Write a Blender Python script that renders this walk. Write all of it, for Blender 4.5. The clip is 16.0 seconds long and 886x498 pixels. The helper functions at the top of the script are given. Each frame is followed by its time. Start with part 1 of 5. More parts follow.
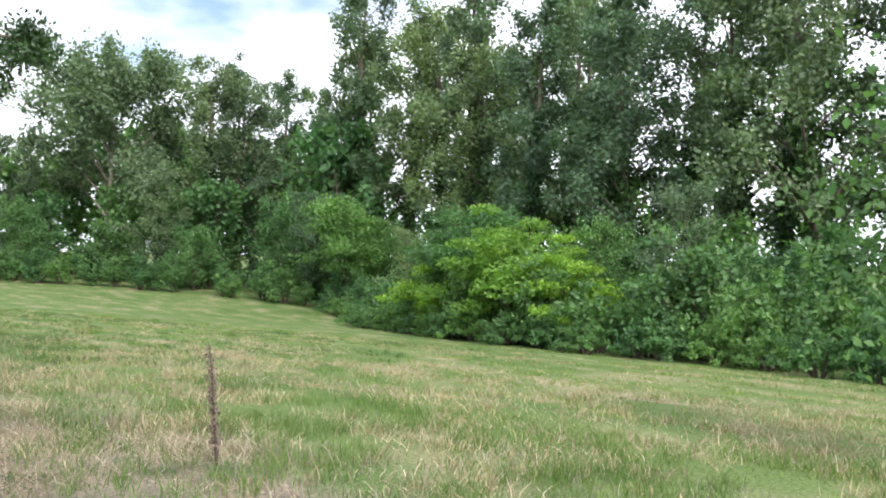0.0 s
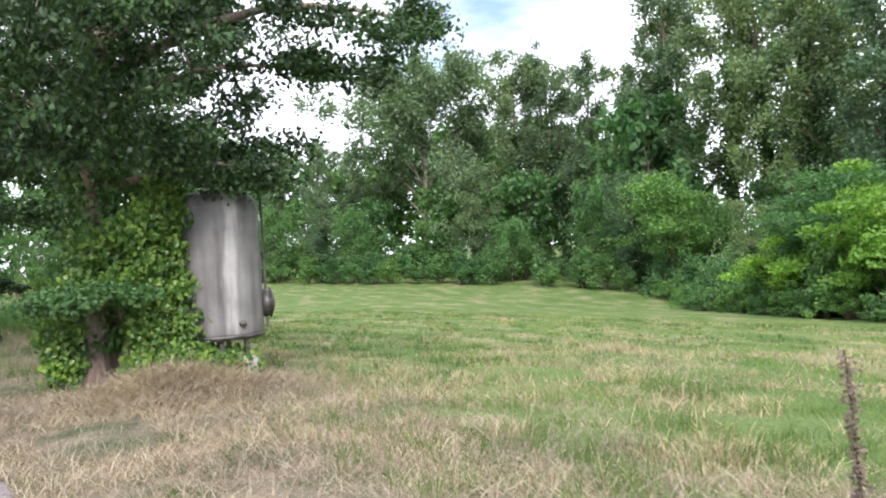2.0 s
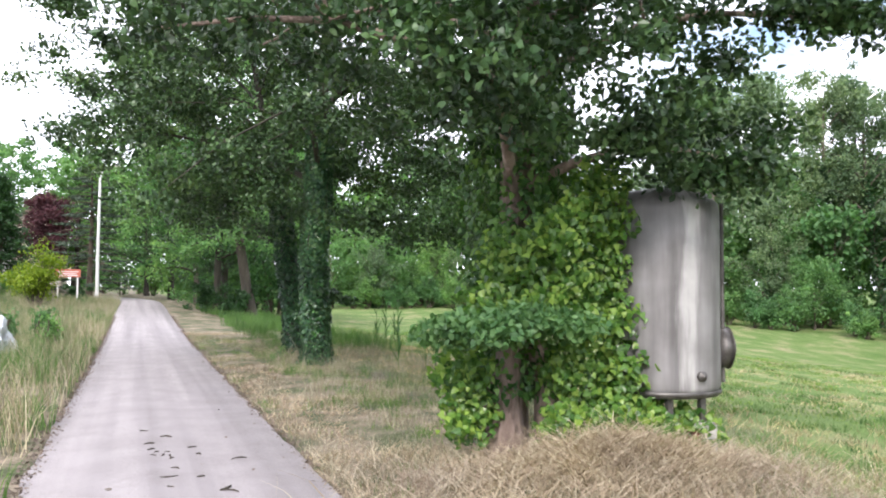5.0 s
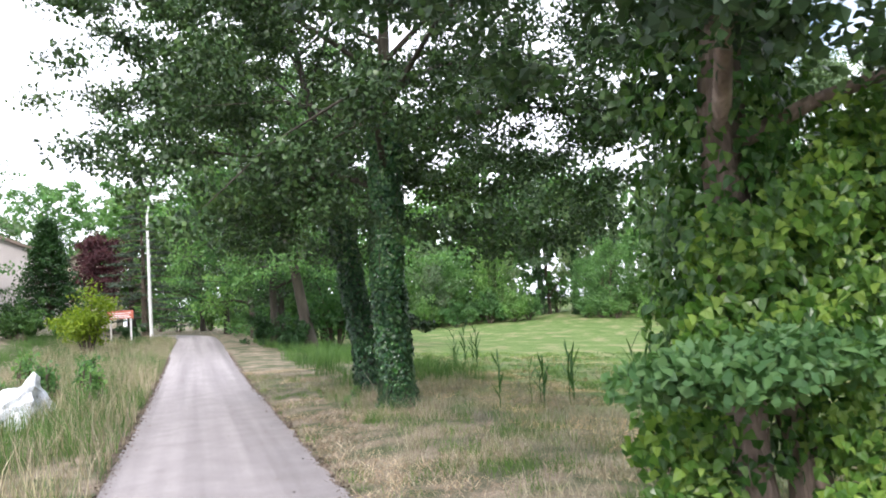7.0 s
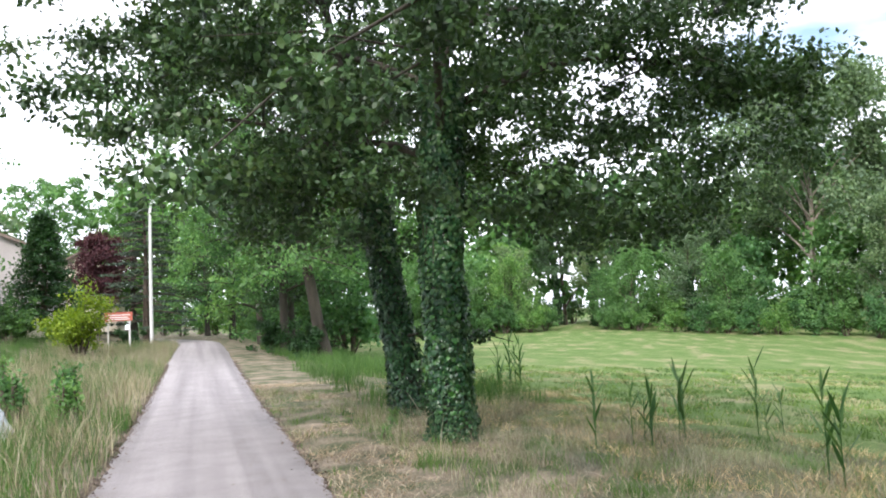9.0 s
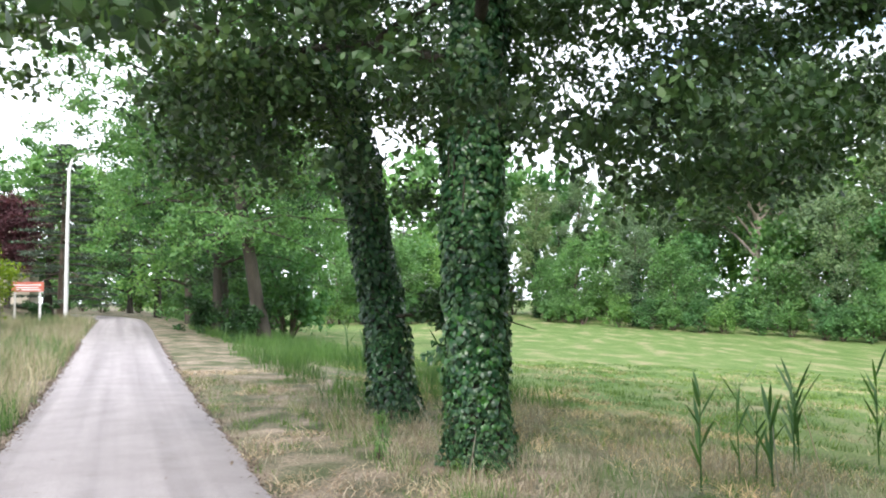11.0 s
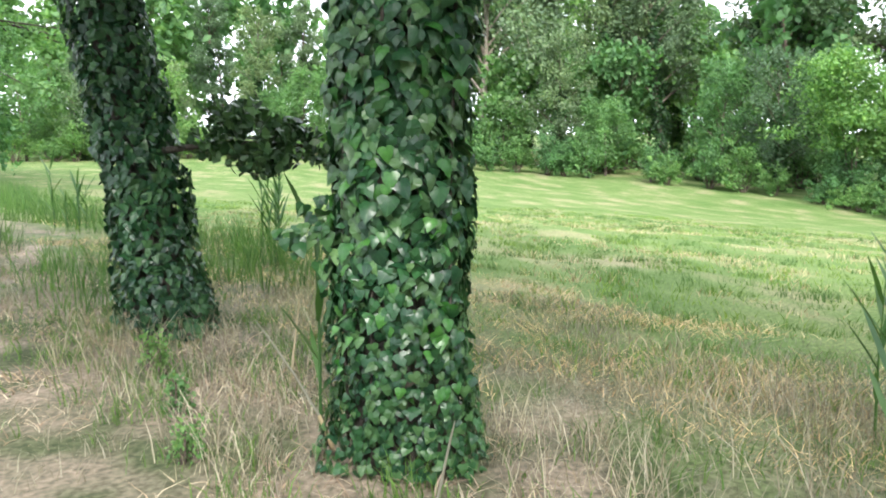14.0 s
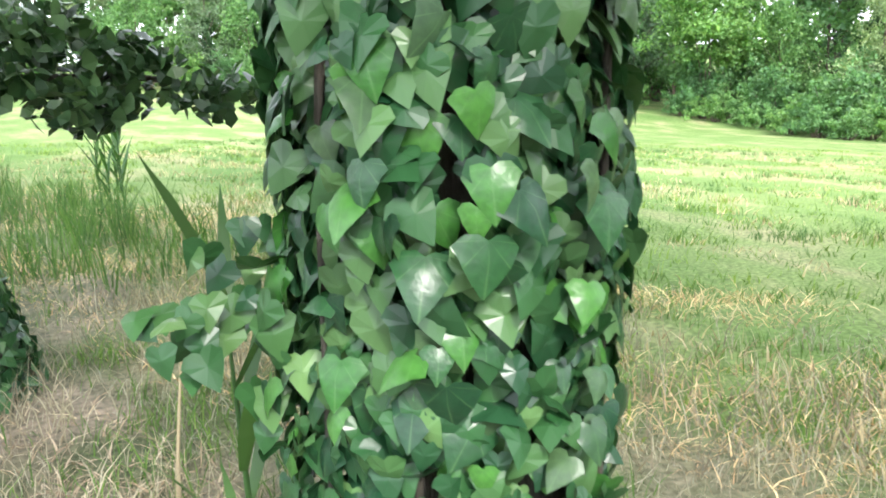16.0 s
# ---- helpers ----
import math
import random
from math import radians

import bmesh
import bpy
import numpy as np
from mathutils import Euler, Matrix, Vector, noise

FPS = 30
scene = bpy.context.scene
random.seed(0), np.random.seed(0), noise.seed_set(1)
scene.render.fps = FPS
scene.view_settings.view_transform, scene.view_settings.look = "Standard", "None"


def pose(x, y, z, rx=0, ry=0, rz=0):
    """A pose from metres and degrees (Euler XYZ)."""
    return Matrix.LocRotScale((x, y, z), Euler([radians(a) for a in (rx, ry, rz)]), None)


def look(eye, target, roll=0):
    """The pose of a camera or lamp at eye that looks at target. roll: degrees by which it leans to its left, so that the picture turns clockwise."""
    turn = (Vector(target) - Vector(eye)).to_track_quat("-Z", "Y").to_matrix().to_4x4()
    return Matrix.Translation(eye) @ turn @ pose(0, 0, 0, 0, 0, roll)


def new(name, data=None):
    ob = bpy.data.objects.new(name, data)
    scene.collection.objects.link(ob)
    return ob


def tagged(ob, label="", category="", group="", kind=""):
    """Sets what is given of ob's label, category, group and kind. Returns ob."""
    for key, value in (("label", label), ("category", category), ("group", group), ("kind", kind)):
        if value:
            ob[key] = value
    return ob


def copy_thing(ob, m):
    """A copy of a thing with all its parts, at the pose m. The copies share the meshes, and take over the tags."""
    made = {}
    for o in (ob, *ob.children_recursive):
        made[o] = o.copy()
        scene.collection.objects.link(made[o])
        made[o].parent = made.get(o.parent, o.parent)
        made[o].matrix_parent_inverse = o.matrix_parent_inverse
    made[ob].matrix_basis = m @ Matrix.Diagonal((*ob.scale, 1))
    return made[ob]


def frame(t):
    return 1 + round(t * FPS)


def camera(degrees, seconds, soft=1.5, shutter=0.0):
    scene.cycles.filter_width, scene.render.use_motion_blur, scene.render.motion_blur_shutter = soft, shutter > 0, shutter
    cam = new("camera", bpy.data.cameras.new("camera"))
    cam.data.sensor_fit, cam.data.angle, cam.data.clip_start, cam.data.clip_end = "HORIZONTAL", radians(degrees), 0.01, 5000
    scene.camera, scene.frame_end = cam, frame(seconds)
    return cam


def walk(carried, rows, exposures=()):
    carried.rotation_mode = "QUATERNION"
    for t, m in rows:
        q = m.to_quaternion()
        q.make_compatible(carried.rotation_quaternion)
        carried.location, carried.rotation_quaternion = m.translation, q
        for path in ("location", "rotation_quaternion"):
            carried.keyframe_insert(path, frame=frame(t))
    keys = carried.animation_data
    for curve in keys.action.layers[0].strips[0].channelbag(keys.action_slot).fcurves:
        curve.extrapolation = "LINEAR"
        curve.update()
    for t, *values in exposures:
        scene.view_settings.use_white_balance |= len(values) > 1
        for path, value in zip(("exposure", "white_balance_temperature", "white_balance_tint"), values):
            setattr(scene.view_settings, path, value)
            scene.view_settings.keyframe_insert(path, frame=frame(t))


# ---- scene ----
cam = camera(56.0, 16.0, soft=1.9, shutter=0.2)
PATH = [
    (0, (-0.238, -5.358, 1.821), (1.452, -4.289, 1.841), 1.0),
    (0.5, (-0.131, -4.557, 1.765), (1.61, -3.573, 1.761), 1.1),
    (1, (-0.045, -3.712, 1.757), (1.456, -2.391, 1.789), -0.3),
    (1.5, (0.084, -2.895, 1.721), (1.437, -1.422, 1.74), -0.4),
    (2, (0.162, -2.118, 1.729), (1.381, -0.533, 1.732), -3.6),
    (2.5, (0.064, -1.352, 1.731), (1.216, 0.283, 1.733), -0.4),
    (3, (0.087, -0.641, 1.735), (1.199, 1.021, 1.744), -1.4),
    (3.5, (-0.029, 0.192, 1.747), (0.98, 1.916, 1.848), 1.1),
    (4, (-0.055, 0.924, 1.716), (0.833, 2.713, 1.807), -0.8),
    (4.5, (-0.204, 1.634, 1.734), (0.515, 3.496, 1.854), 1.5),
    (5, (-0.272, 2.277, 1.75), (0.419, 4.152, 1.842), 0.2),
    (5.2, (-0.272, 2.57, 1.754), (0.391, 4.455, 1.847), -0.7),
    (7.5, (-0.027, 6.453, 1.909), (0.554, 8.358, 2.092), -4.2),
    (8, (-0.071, 7.435, 1.946), (0.417, 9.357, 2.21), -0.3),
    (8.5, (0.005, 8.379, 1.9), (0.557, 10.292, 2.086), -2.6),
    (10.8, (0.127, 12.822, 1.695), (0.791, 14.703, 1.826), -0.8),
    (11, (0.129, 13.203, 1.689), (0.847, 15.065, 1.811), -0.6),
    (11.5, (0.105, 14.171, 1.675), (0.927, 15.994, 1.72), 1.4),
    (12, (0.238, 15.074, 1.668), (1.146, 16.856, 1.663), -2.0),
    (12.5, (0.305, 15.965, 1.663), (1.316, 17.69, 1.626), 1.5),
    (13, (0.644, 16.73, 1.592), (1.791, 18.362, 1.443), -1.3),
    (13.5, (0.904, 17.476, 1.602), (2.106, 19.059, 1.388), -0.6),
    (14, (1.159, 18.117, 1.581), (2.445, 19.624, 1.307), -0.2),
    (14.5, (1.562, 18.778, 1.605), (2.908, 20.219, 1.268), -1.7),
    (15, (1.74, 19.45, 1.626), (3.124, 20.849, 1.271), 1.2),
    (15.5, (2.125, 19.909, 1.542), (3.591, 21.204, 1.126), -3.0),
    (16, (2.38, 20.315, 1.576), (3.88, 21.556, 1.114), -1.9),
]
walk(cam, [(t, look(e, g, r)) for t, e, g, r in PATH],
     [(t, e, 6200, g) for t, e, g in ((0, 0.54, 17), (2.5, 0.7, 17), (5, 0.92, 17), (8.5, 0.82, 15), (11, 1.0, 13), (12.5, 1.26, 13), (14, 1.44, 12), (15, 1.64, 12), (16, 1.92, 12))])

# ---- light ----
world = bpy.data.worlds.new("sky")
scene.world = world
world.use_nodes = True
wn, wl = world.node_tree.nodes, world.node_tree.links
wn.clear()
sky = wn.new("ShaderNodeTexSky")
sky.sky_type, sky.sun_disc = "NISHITA", False
sky.sun_elevation, sky.sun_rotation = radians(40), radians(213)
sky.air_density, sky.dust_density = 1.2, 2.0
coord = wn.new("ShaderNodeTexCoord")
squash = wn.new("ShaderNodeMapping")
squash.inputs["Scale"].default_value = (1.6, 1.6, 4.0)
clouds = wn.new("ShaderNodeTexNoise")
clouds.inputs["Scale"].default_value, clouds.inputs["Detail"].default_value = 1.5, 6
cover = wn.new("ShaderNodeValToRGB")
cover.color_ramp.elements[0].position, cover.color_ramp.elements[1].position = 0.26, 0.42
blend = wn.new("ShaderNodeMix")
blend.data_type = "RGBA"
blend.inputs[7].default_value = (9.6, 9.9, 10.4, 1)
back = wn.new("ShaderNodeBackground")
back.inputs["Strength"].default_value = 0.14
wout = wn.new("ShaderNodeOutputWorld")
wl.new(coord.outputs["Generated"], squash.inputs["Vector"])
wl.new(squash.outputs["Vector"], clouds.inputs["Vector"])
wl.new(clouds.outputs["Fac"], cover.inputs["Fac"])
wl.new(cover.outputs["Color"], blend.inputs[0])
wl.new(sky.outputs["Color"], blend.inputs[6])
wl.new(blend.outputs[2], back.inputs["Color"])
wl.new(back.outputs["Background"], wout.inputs["Surface"])

sun = new("sun", bpy.data.lights.new("sun", "SUN"))
sun.data.energy, sun.data.angle, sun.data.color = 2.4, radians(10), (1.0, 0.94, 0.84)
sun.matrix_world = look((-5.5, -8.5, 8.5), (0, 0, 0))


# ---- materials ----
def nodes_of(name):
    mat = bpy.data.materials.new(name)
    mat.use_nodes = True
    n, l = mat.node_tree.nodes, mat.node_tree.links
    return mat, n, l, n["Principled BSDF"]


def ramp(n, stops):
    r = n.new("ShaderNodeValToRGB")
    while len(r.color_ramp.elements) < len(stops):
        r.color_ramp.elements.new(0.5)
    for e, (at, col) in zip(r.color_ramp.elements, stops):
        e.position, e.color = at, (*col, 1)
    return r


def noise_tex(n, l, scale, detail=4, where="Object"):
    tc = n.new("ShaderNodeTexCoord")
    t = n.new("ShaderNodeTexNoise")
    t.inputs["Scale"].default_value, t.inputs["Detail"].default_value = scale, detail
    l.new(tc.outputs[where], t.inputs["Vector"])
    return t


def mixed(n, l, kind, fac, a, b):
    m = n.new("ShaderNodeMix")
    m.data_type, m.blend_type = "RGBA", kind
    if isinstance(fac, float):
        m.inputs[0].default_value = fac
    else:
        l.new(fac, m.inputs[0])
    for s, v in ((6, a), (7, b)):
        if isinstance(v, tuple):
            m.inputs[s].default_value = (*v, 1)
        else:
            l.new(v, m.inputs[s])
    return m.outputs[2]


def leaf_material(name, dark, mid, light, gloss=0.5, through_light=0.35, vary=0.25, patch=0.5):
    """Leaves: each one its own shade, clumps a little lighter or darker, light passing through."""
    mat, n, l, p = nodes_of(name)
    geo, info = n.new("ShaderNodeNewGeometry"), n.new("ShaderNodeObjectInfo")
    r = ramp(n, [(0.0, dark), (0.55, mid), (1.0, light)])
    l.new(geo.outputs["Random Per Island"], r.inputs["Fac"])
    big = noise_tex(n, l, patch, 2)
    br = ramp(n, [(0.3, (1 - vary,) * 3), (0.7, (1 + vary, 1 + vary, 1 + vary * 0.4))])
    l.new(big.outputs["Fac"], br.inputs["Fac"])
    col = mixed(n, l, "MULTIPLY", 1.0, r.outputs["Color"], br.outputs["Color"])
    orr = ramp(n, [(0.0, (0.68, 0.78, 0.82)), (0.5, (1.0, 1.0, 1.0)), (1.0, (1.36, 1.26, 1.0))])
    l.new(info.outputs["Random"], orr.inputs["Fac"])
    col = mixed(n, l, "MULTIPLY", 1.0, col, orr.outputs["Color"])
    l.new(col, p.inputs["Base Color"])
    p.inputs["Roughness"].default_value = gloss
    p.inputs["Specular IOR Level"].default_value = 0.35
    tr = n.new("ShaderNodeBsdfTranslucent")
    warm = mixed(n, l, "MULTIPLY", 1.0, col, (1.15, 1.25, 0.6))
    l.new(warm, tr.inputs["Color"])
    ms = n.new("ShaderNodeMixShader")
    ms.inputs[0].default_value = through_light
    out = n["Material Output"]
    l.new(p.outputs[0], ms.inputs[1])
    l.new(tr.outputs[0], ms.inputs[2])
    l.new(ms.outputs[0], out.inputs["Surface"])
    return mat


def rough_material(name, stops, scale, fine=60.0, bump=0.4, rough=0.85, stretch=(1, 1, 1), metal=0.0, bump_dist=0.02):
    """Stone, bark, metal, plaster: stains at one scale, grain and relief at another."""
    mat, n, l, p = nodes_of(name)
    tc, mp = n.new("ShaderNodeTexCoord"), n.new("ShaderNodeMapping")
    mp.inputs["Scale"].default_value = stretch
    l.new(tc.outputs["Object"], mp.inputs["Vector"])
    a, b = n.new("ShaderNodeTexNoise"), n.new("ShaderNodeTexNoise")
    for t, s in ((a, scale), (b, fine)):
        t.inputs["Scale"].default_value, t.inputs["Detail"].default_value = s, 6
        l.new(mp.outputs["Vector"], t.inputs["Vector"])
    r = ramp(n, stops)
    l.new(a.outputs["Fac"], r.inputs["Fac"])
    g = ramp(n, [(0.3, (0.78, 0.78, 0.78)), (0.7, (1.15, 1.15, 1.15))])
    l.new(b.outputs["Fac"], g.inputs["Fac"])
    l.new(mixed(n, l, "MULTIPLY", 1.0, r.outputs["Color"], g.outputs["Color"]), p.inputs["Base Color"])
    bp = n.new("ShaderNodeBump")
    bp.inputs["Strength"].default_value, bp.inputs["Distance"].default_value = bump, bump_dist
    l.new(b.outputs["Fac"], bp.inputs["Height"])
    l.new(bp.outputs["Normal"], p.inputs["Normal"])
    p.inputs["Roughness"].default_value, p.inputs["Metallic"].default_value = rough, metal
    return mat


M_OAK = leaf_material("oak_leaf", (0.024, 0.054, 0.025), (0.041, 0.088, 0.034), (0.080, 0.140, 0.056), 0.40, 0.15, 0.5, 1.4)
M_IVY = leaf_material("ivy_leaf", (0.012, 0.046, 0.022), (0.028, 0.088, 0.030), (0.085, 0.165, 0.062), 0.32, 0.10, 0.25, 2.0)
# lit copy of the ivy leaf: sunlight is put into its brighter yellow-green
M_IVY_SUNLIT = leaf_material("ivy_leaf_sunlit", (0.027, 0.080, 0.018), (0.066, 0.150, 0.032), (0.16, 0.26, 0.065), 0.32, 0.3, 0.25, 2.0)
def near_ivy_material(name, dark, light):
    """A single ivy leaf: pale veins fanning from the stalk, glossy skin."""
    mat, n, l, p = nodes_of(name)
    tc, info, sep = n.new("ShaderNodeTexCoord"), n.new("ShaderNodeObjectInfo"), n.new("ShaderNodeSeparateXYZ")
    l.new(tc.outputs["Object"], sep.inputs["Vector"])

    def calc(op, a, b=None):
        m = n.new("ShaderNodeMath")
        m.operation = op
        for k, v in enumerate((a, b)):
            if v is None:
                continue
            if isinstance(v, (int, float)):
                m.inputs[k].default_value = v
            else:
                l.new(v, m.inputs[k])
        return m.outputs[0]
    fan = calc("ABSOLUTE", calc("SINE", calc("MULTIPLY", calc("ARCTAN2", sep.outputs["X"], calc("ADD", sep.outputs["Y"], 0.06)), 4.2)))
    vein = ramp(n, [(0.0, (1, 1, 1)), (0.16, (0, 0, 0))])
    l.new(fan, vein.inputs["Fac"])
    r = ramp(n, [(0.0, dark), (1.0, light)])
    l.new(info.outputs["Random"], r.inputs["Fac"])
    mottle = noise_tex(n, l, 5.0, 5)
    mr = ramp(n, [(0.3, (0.75, 0.78, 0.8)), (0.7, (1.2, 1.18, 1.1))])
    l.new(mottle.outputs["Fac"], mr.inputs["Fac"])
    col = mixed(n, l, "MULTIPLY", 1.0, r.outputs["Color"], mr.outputs["Color"])
    faint = calc("MULTIPLY", vein.outputs["Color"], 0.35)
    l.new(mixed(n, l, "MIX", faint, col, (0.10, 0.19, 0.07)), p.inputs["Base Color"])
    p.inputs["Roughness"].default_value = 0.33
    p.inputs["Specular IOR Level"].default_value = 0.38
    bp = n.new("ShaderNodeBump")
    bp.inputs["Strength"].default_value, bp.inputs["Distance"].default_value = 0.5, 0.003
    l.new(mottle.outputs["Fac"], bp.inputs["Height"])
    l.new(bp.outputs["Normal"], p.inputs["Normal"])
    return mat


M_IVY_A = near_ivy_material("ivy_leaf_dark", (0.007, 0.036, 0.016), (0.018, 0.070, 0.020))
M_IVY_B = near_ivy_material("ivy_leaf_bright", (0.018, 0.086, 0.014), (0.046, 0.145, 0.026))
M_IVY_C = near_ivy_material("ivy_leaf_greyish", (0.022, 0.060, 0.028), (0.052, 0.098, 0.042))
M_WOOD_LEAF = leaf_material("poplar_leaf", (0.088, 0.148, 0.088), (0.135, 0.208, 0.122), (0.195, 0.275, 0.168), 0.5, 0.35, 0.3, 0.25)
M_WOOD_IVY = leaf_material("woodland_ivy_leaf", (0.024, 0.062, 0.026), (0.040, 0.098, 0.034), (0.066, 0.138, 0.048), 0.4, 0.35, 0.3, 0.4)
M_BUSH = leaf_material("bush_leaf", (0.074, 0.172, 0.070), (0.118, 0.242, 0.094), (0.175, 0.31, 0.128), 0.5, 0.42, 0.3, 0.5)
M_ACACIA = leaf_material("acacia_leaf", (0.13, 0.26, 0.050), (0.19, 0.35, 0.070), (0.27, 0.44, 0.105), 0.5, 0.5, 0.2, 0.6)
M_YELLOW = leaf_material("golden_bush_leaf", (0.13, 0.20, 0.015), (0.20, 0.28, 0.02), (0.29, 0.36, 0.03), 0.5, 0.4, 0.2, 1.0)
M_CEDAR = leaf_material("cedar_needle", (0.06, 0.085, 0.06), (0.10, 0.13, 0.095), (0.15, 0.18, 0.14), 0.6, 0.2, 0.2, 0.6)
M_PURPLE = leaf_material("plum_leaf", (0.035, 0.014, 0.024), (0.055, 0.02, 0.035), (0.08, 0.03, 0.05), 0.5, 0.25, 0.2, 0.6)
M_GRASS = leaf_material("grass_blade", (0.045, 0.10, 0.026), (0.08, 0.165, 0.042), (0.13, 0.22, 0.065), 0.55, 0.35, 0.25, 0.7)
M_GRASS_FIELD = leaf_material("field_grass_blade", (0.072, 0.135, 0.040), (0.112, 0.19, 0.058), (0.175, 0.255, 0.095), 0.6, 0.35, 0.2, 0.3)
M_STRAW = leaf_material("straw_blade", (0.17, 0.14, 0.105), (0.30, 0.26, 0.20), (0.50, 0.45, 0.365), 0.6, 0.2, 0.2, 0.8)
M_HAY = leaf_material("hay_stalk", (0.25, 0.17, 0.12), (0.46, 0.34, 0.25), (0.70, 0.58, 0.45), 0.65, 0.15, 0.2, 0.8)
M_REED = leaf_material("reed_leaf", (0.03, 0.075, 0.025), (0.05, 0.115, 0.035), (0.08, 0.16, 0.05), 0.4, 0.3, 0.2, 1.0)
M_BARK = rough_material("bark", [(0.3, (0.05, 0.038, 0.028)), (0.7, (0.16, 0.125, 0.095))], 3.0, 22.0, 0.9, 0.9, (1, 1, 0.25), 0, 0.05)
M_BARK_DARK = rough_material("dark_bark", [(0.3, (0.022, 0.020, 0.014)), (0.7, (0.075, 0.064, 0.048))], 3.0, 22.0, 0.9, 0.9, (1, 1, 0.25), 0, 0.05)
M_BARK_PALE = rough_material("pale_bark", [(0.3, (0.16, 0.13, 0.10)), (0.7, (0.34, 0.30, 0.24))], 2.0, 15.0, 0.7, 0.9, (1, 1, 0.3), 0, 0.05)
M_BARK_RED = rough_material("peeling_bark", [(0.3, (0.12, 0.085, 0.068)), (0.7, (0.34, 0.26, 0.215))], 3.0, 18.0, 1.0, 0.9, (1, 1, 0.2), 0, 0.06)


def ground_material():
    mat, n, l, p = nodes_of("field_soil_and_grass")
    tc = n.new("ShaderNodeTexCoord")
    mp = n.new("ShaderNodeMapping")
    mp.vector_type = "TEXTURE"
    mp.inputs["Rotation"].default_value, mp.inputs["Scale"].default_value = (0, 0, radians(63)), (2.0, 0.9, 1)
    l.new(tc.outputs["Object"], mp.inputs["Vector"])
    rows = n.new("ShaderNodeTexNoise")
    rows.inputs["Scale"].default_value, rows.inputs["Detail"].default_value = 0.55, 6
    l.new(mp.outputs["Vector"], rows.inputs["Vector"])
    rr = ramp(n, [(0.34, (0.088, 0.150, 0.044)), (0.52, (0.132, 0.185, 0.066)), (0.70, (0.255, 0.240, 0.140))])
    l.new(rows.outputs["Fac"], rr.inputs["Fac"])
    fine = noise_tex(n, l, 24.0, 4)
    fr = ramp(n, [(0.32, (0.52, 0.56, 0.50)), (0.70, (1.38, 1.34, 1.28))])
    l.new(fine.outputs["Fac"], fr.inputs["Fac"])
    field = mixed(n, l, "MULTIPLY", 1.0, rr.outputs["Color"], fr.outputs["Color"])
    # dry cut verge along the road
    sep = n.new("ShaderNodeSeparateXYZ")
    l.new(tc.outputs["Object"], sep.inputs["Vector"])
    edge = noise_tex(n, l, 0.5, 5)
    add = n.new("ShaderNodeMath")
    add.operation = "MULTIPLY_ADD"
    add.inputs[1].default_value, add.inputs[2].default_value = 7.0, -3.5
    l.new(edge.outputs["Fac"], add.inputs[0])
    tot = n.new("ShaderNodeMath")
    tot.operation = "ADD"
    l.new(add.outputs[0], tot.inputs[0])
    l.new(sep.outputs["X"], tot.inputs[1])
    band = n.new("ShaderNodeMapRange")
    band.inputs["From Min"].default_value, band.inputs["From Max"].default_value = 4.2, 6.4
    l.new(tot.outputs[0], band.inputs["Value"])
    dry = noise_tex(n, l, 1.3, 8)
    dr = ramp(n, [(0.40, (0.085, 0.10, 0.055)), (0.54, (0.195, 0.168, 0.13)), (0.70, (0.31, 0.255, 0.205))])
    l.new(dry.outputs["Fac"], dr.inputs["Fac"])
    verge = mixed(n, l, "MULTIPLY", 1.0, dr.outputs["Color"], fr.outputs["Color"])
    l.new(mixed(n, l, "MIX", band.outputs[0], verge, field), p.inputs["Base Color"])
    p.inputs["Roughness"].default_value = 0.95
    p.inputs["Specular IOR Level"].default_value = 0.1
    bp = n.new("ShaderNodeBump")
    bp.inputs["Strength"].default_value, bp.inputs["Distance"].default_value = 0.4, 0.03
    l.new(fine.outputs["Fac"], bp.inputs["Height"])
    l.new(bp.outputs["Normal"], p.inputs["Normal"])
    return mat


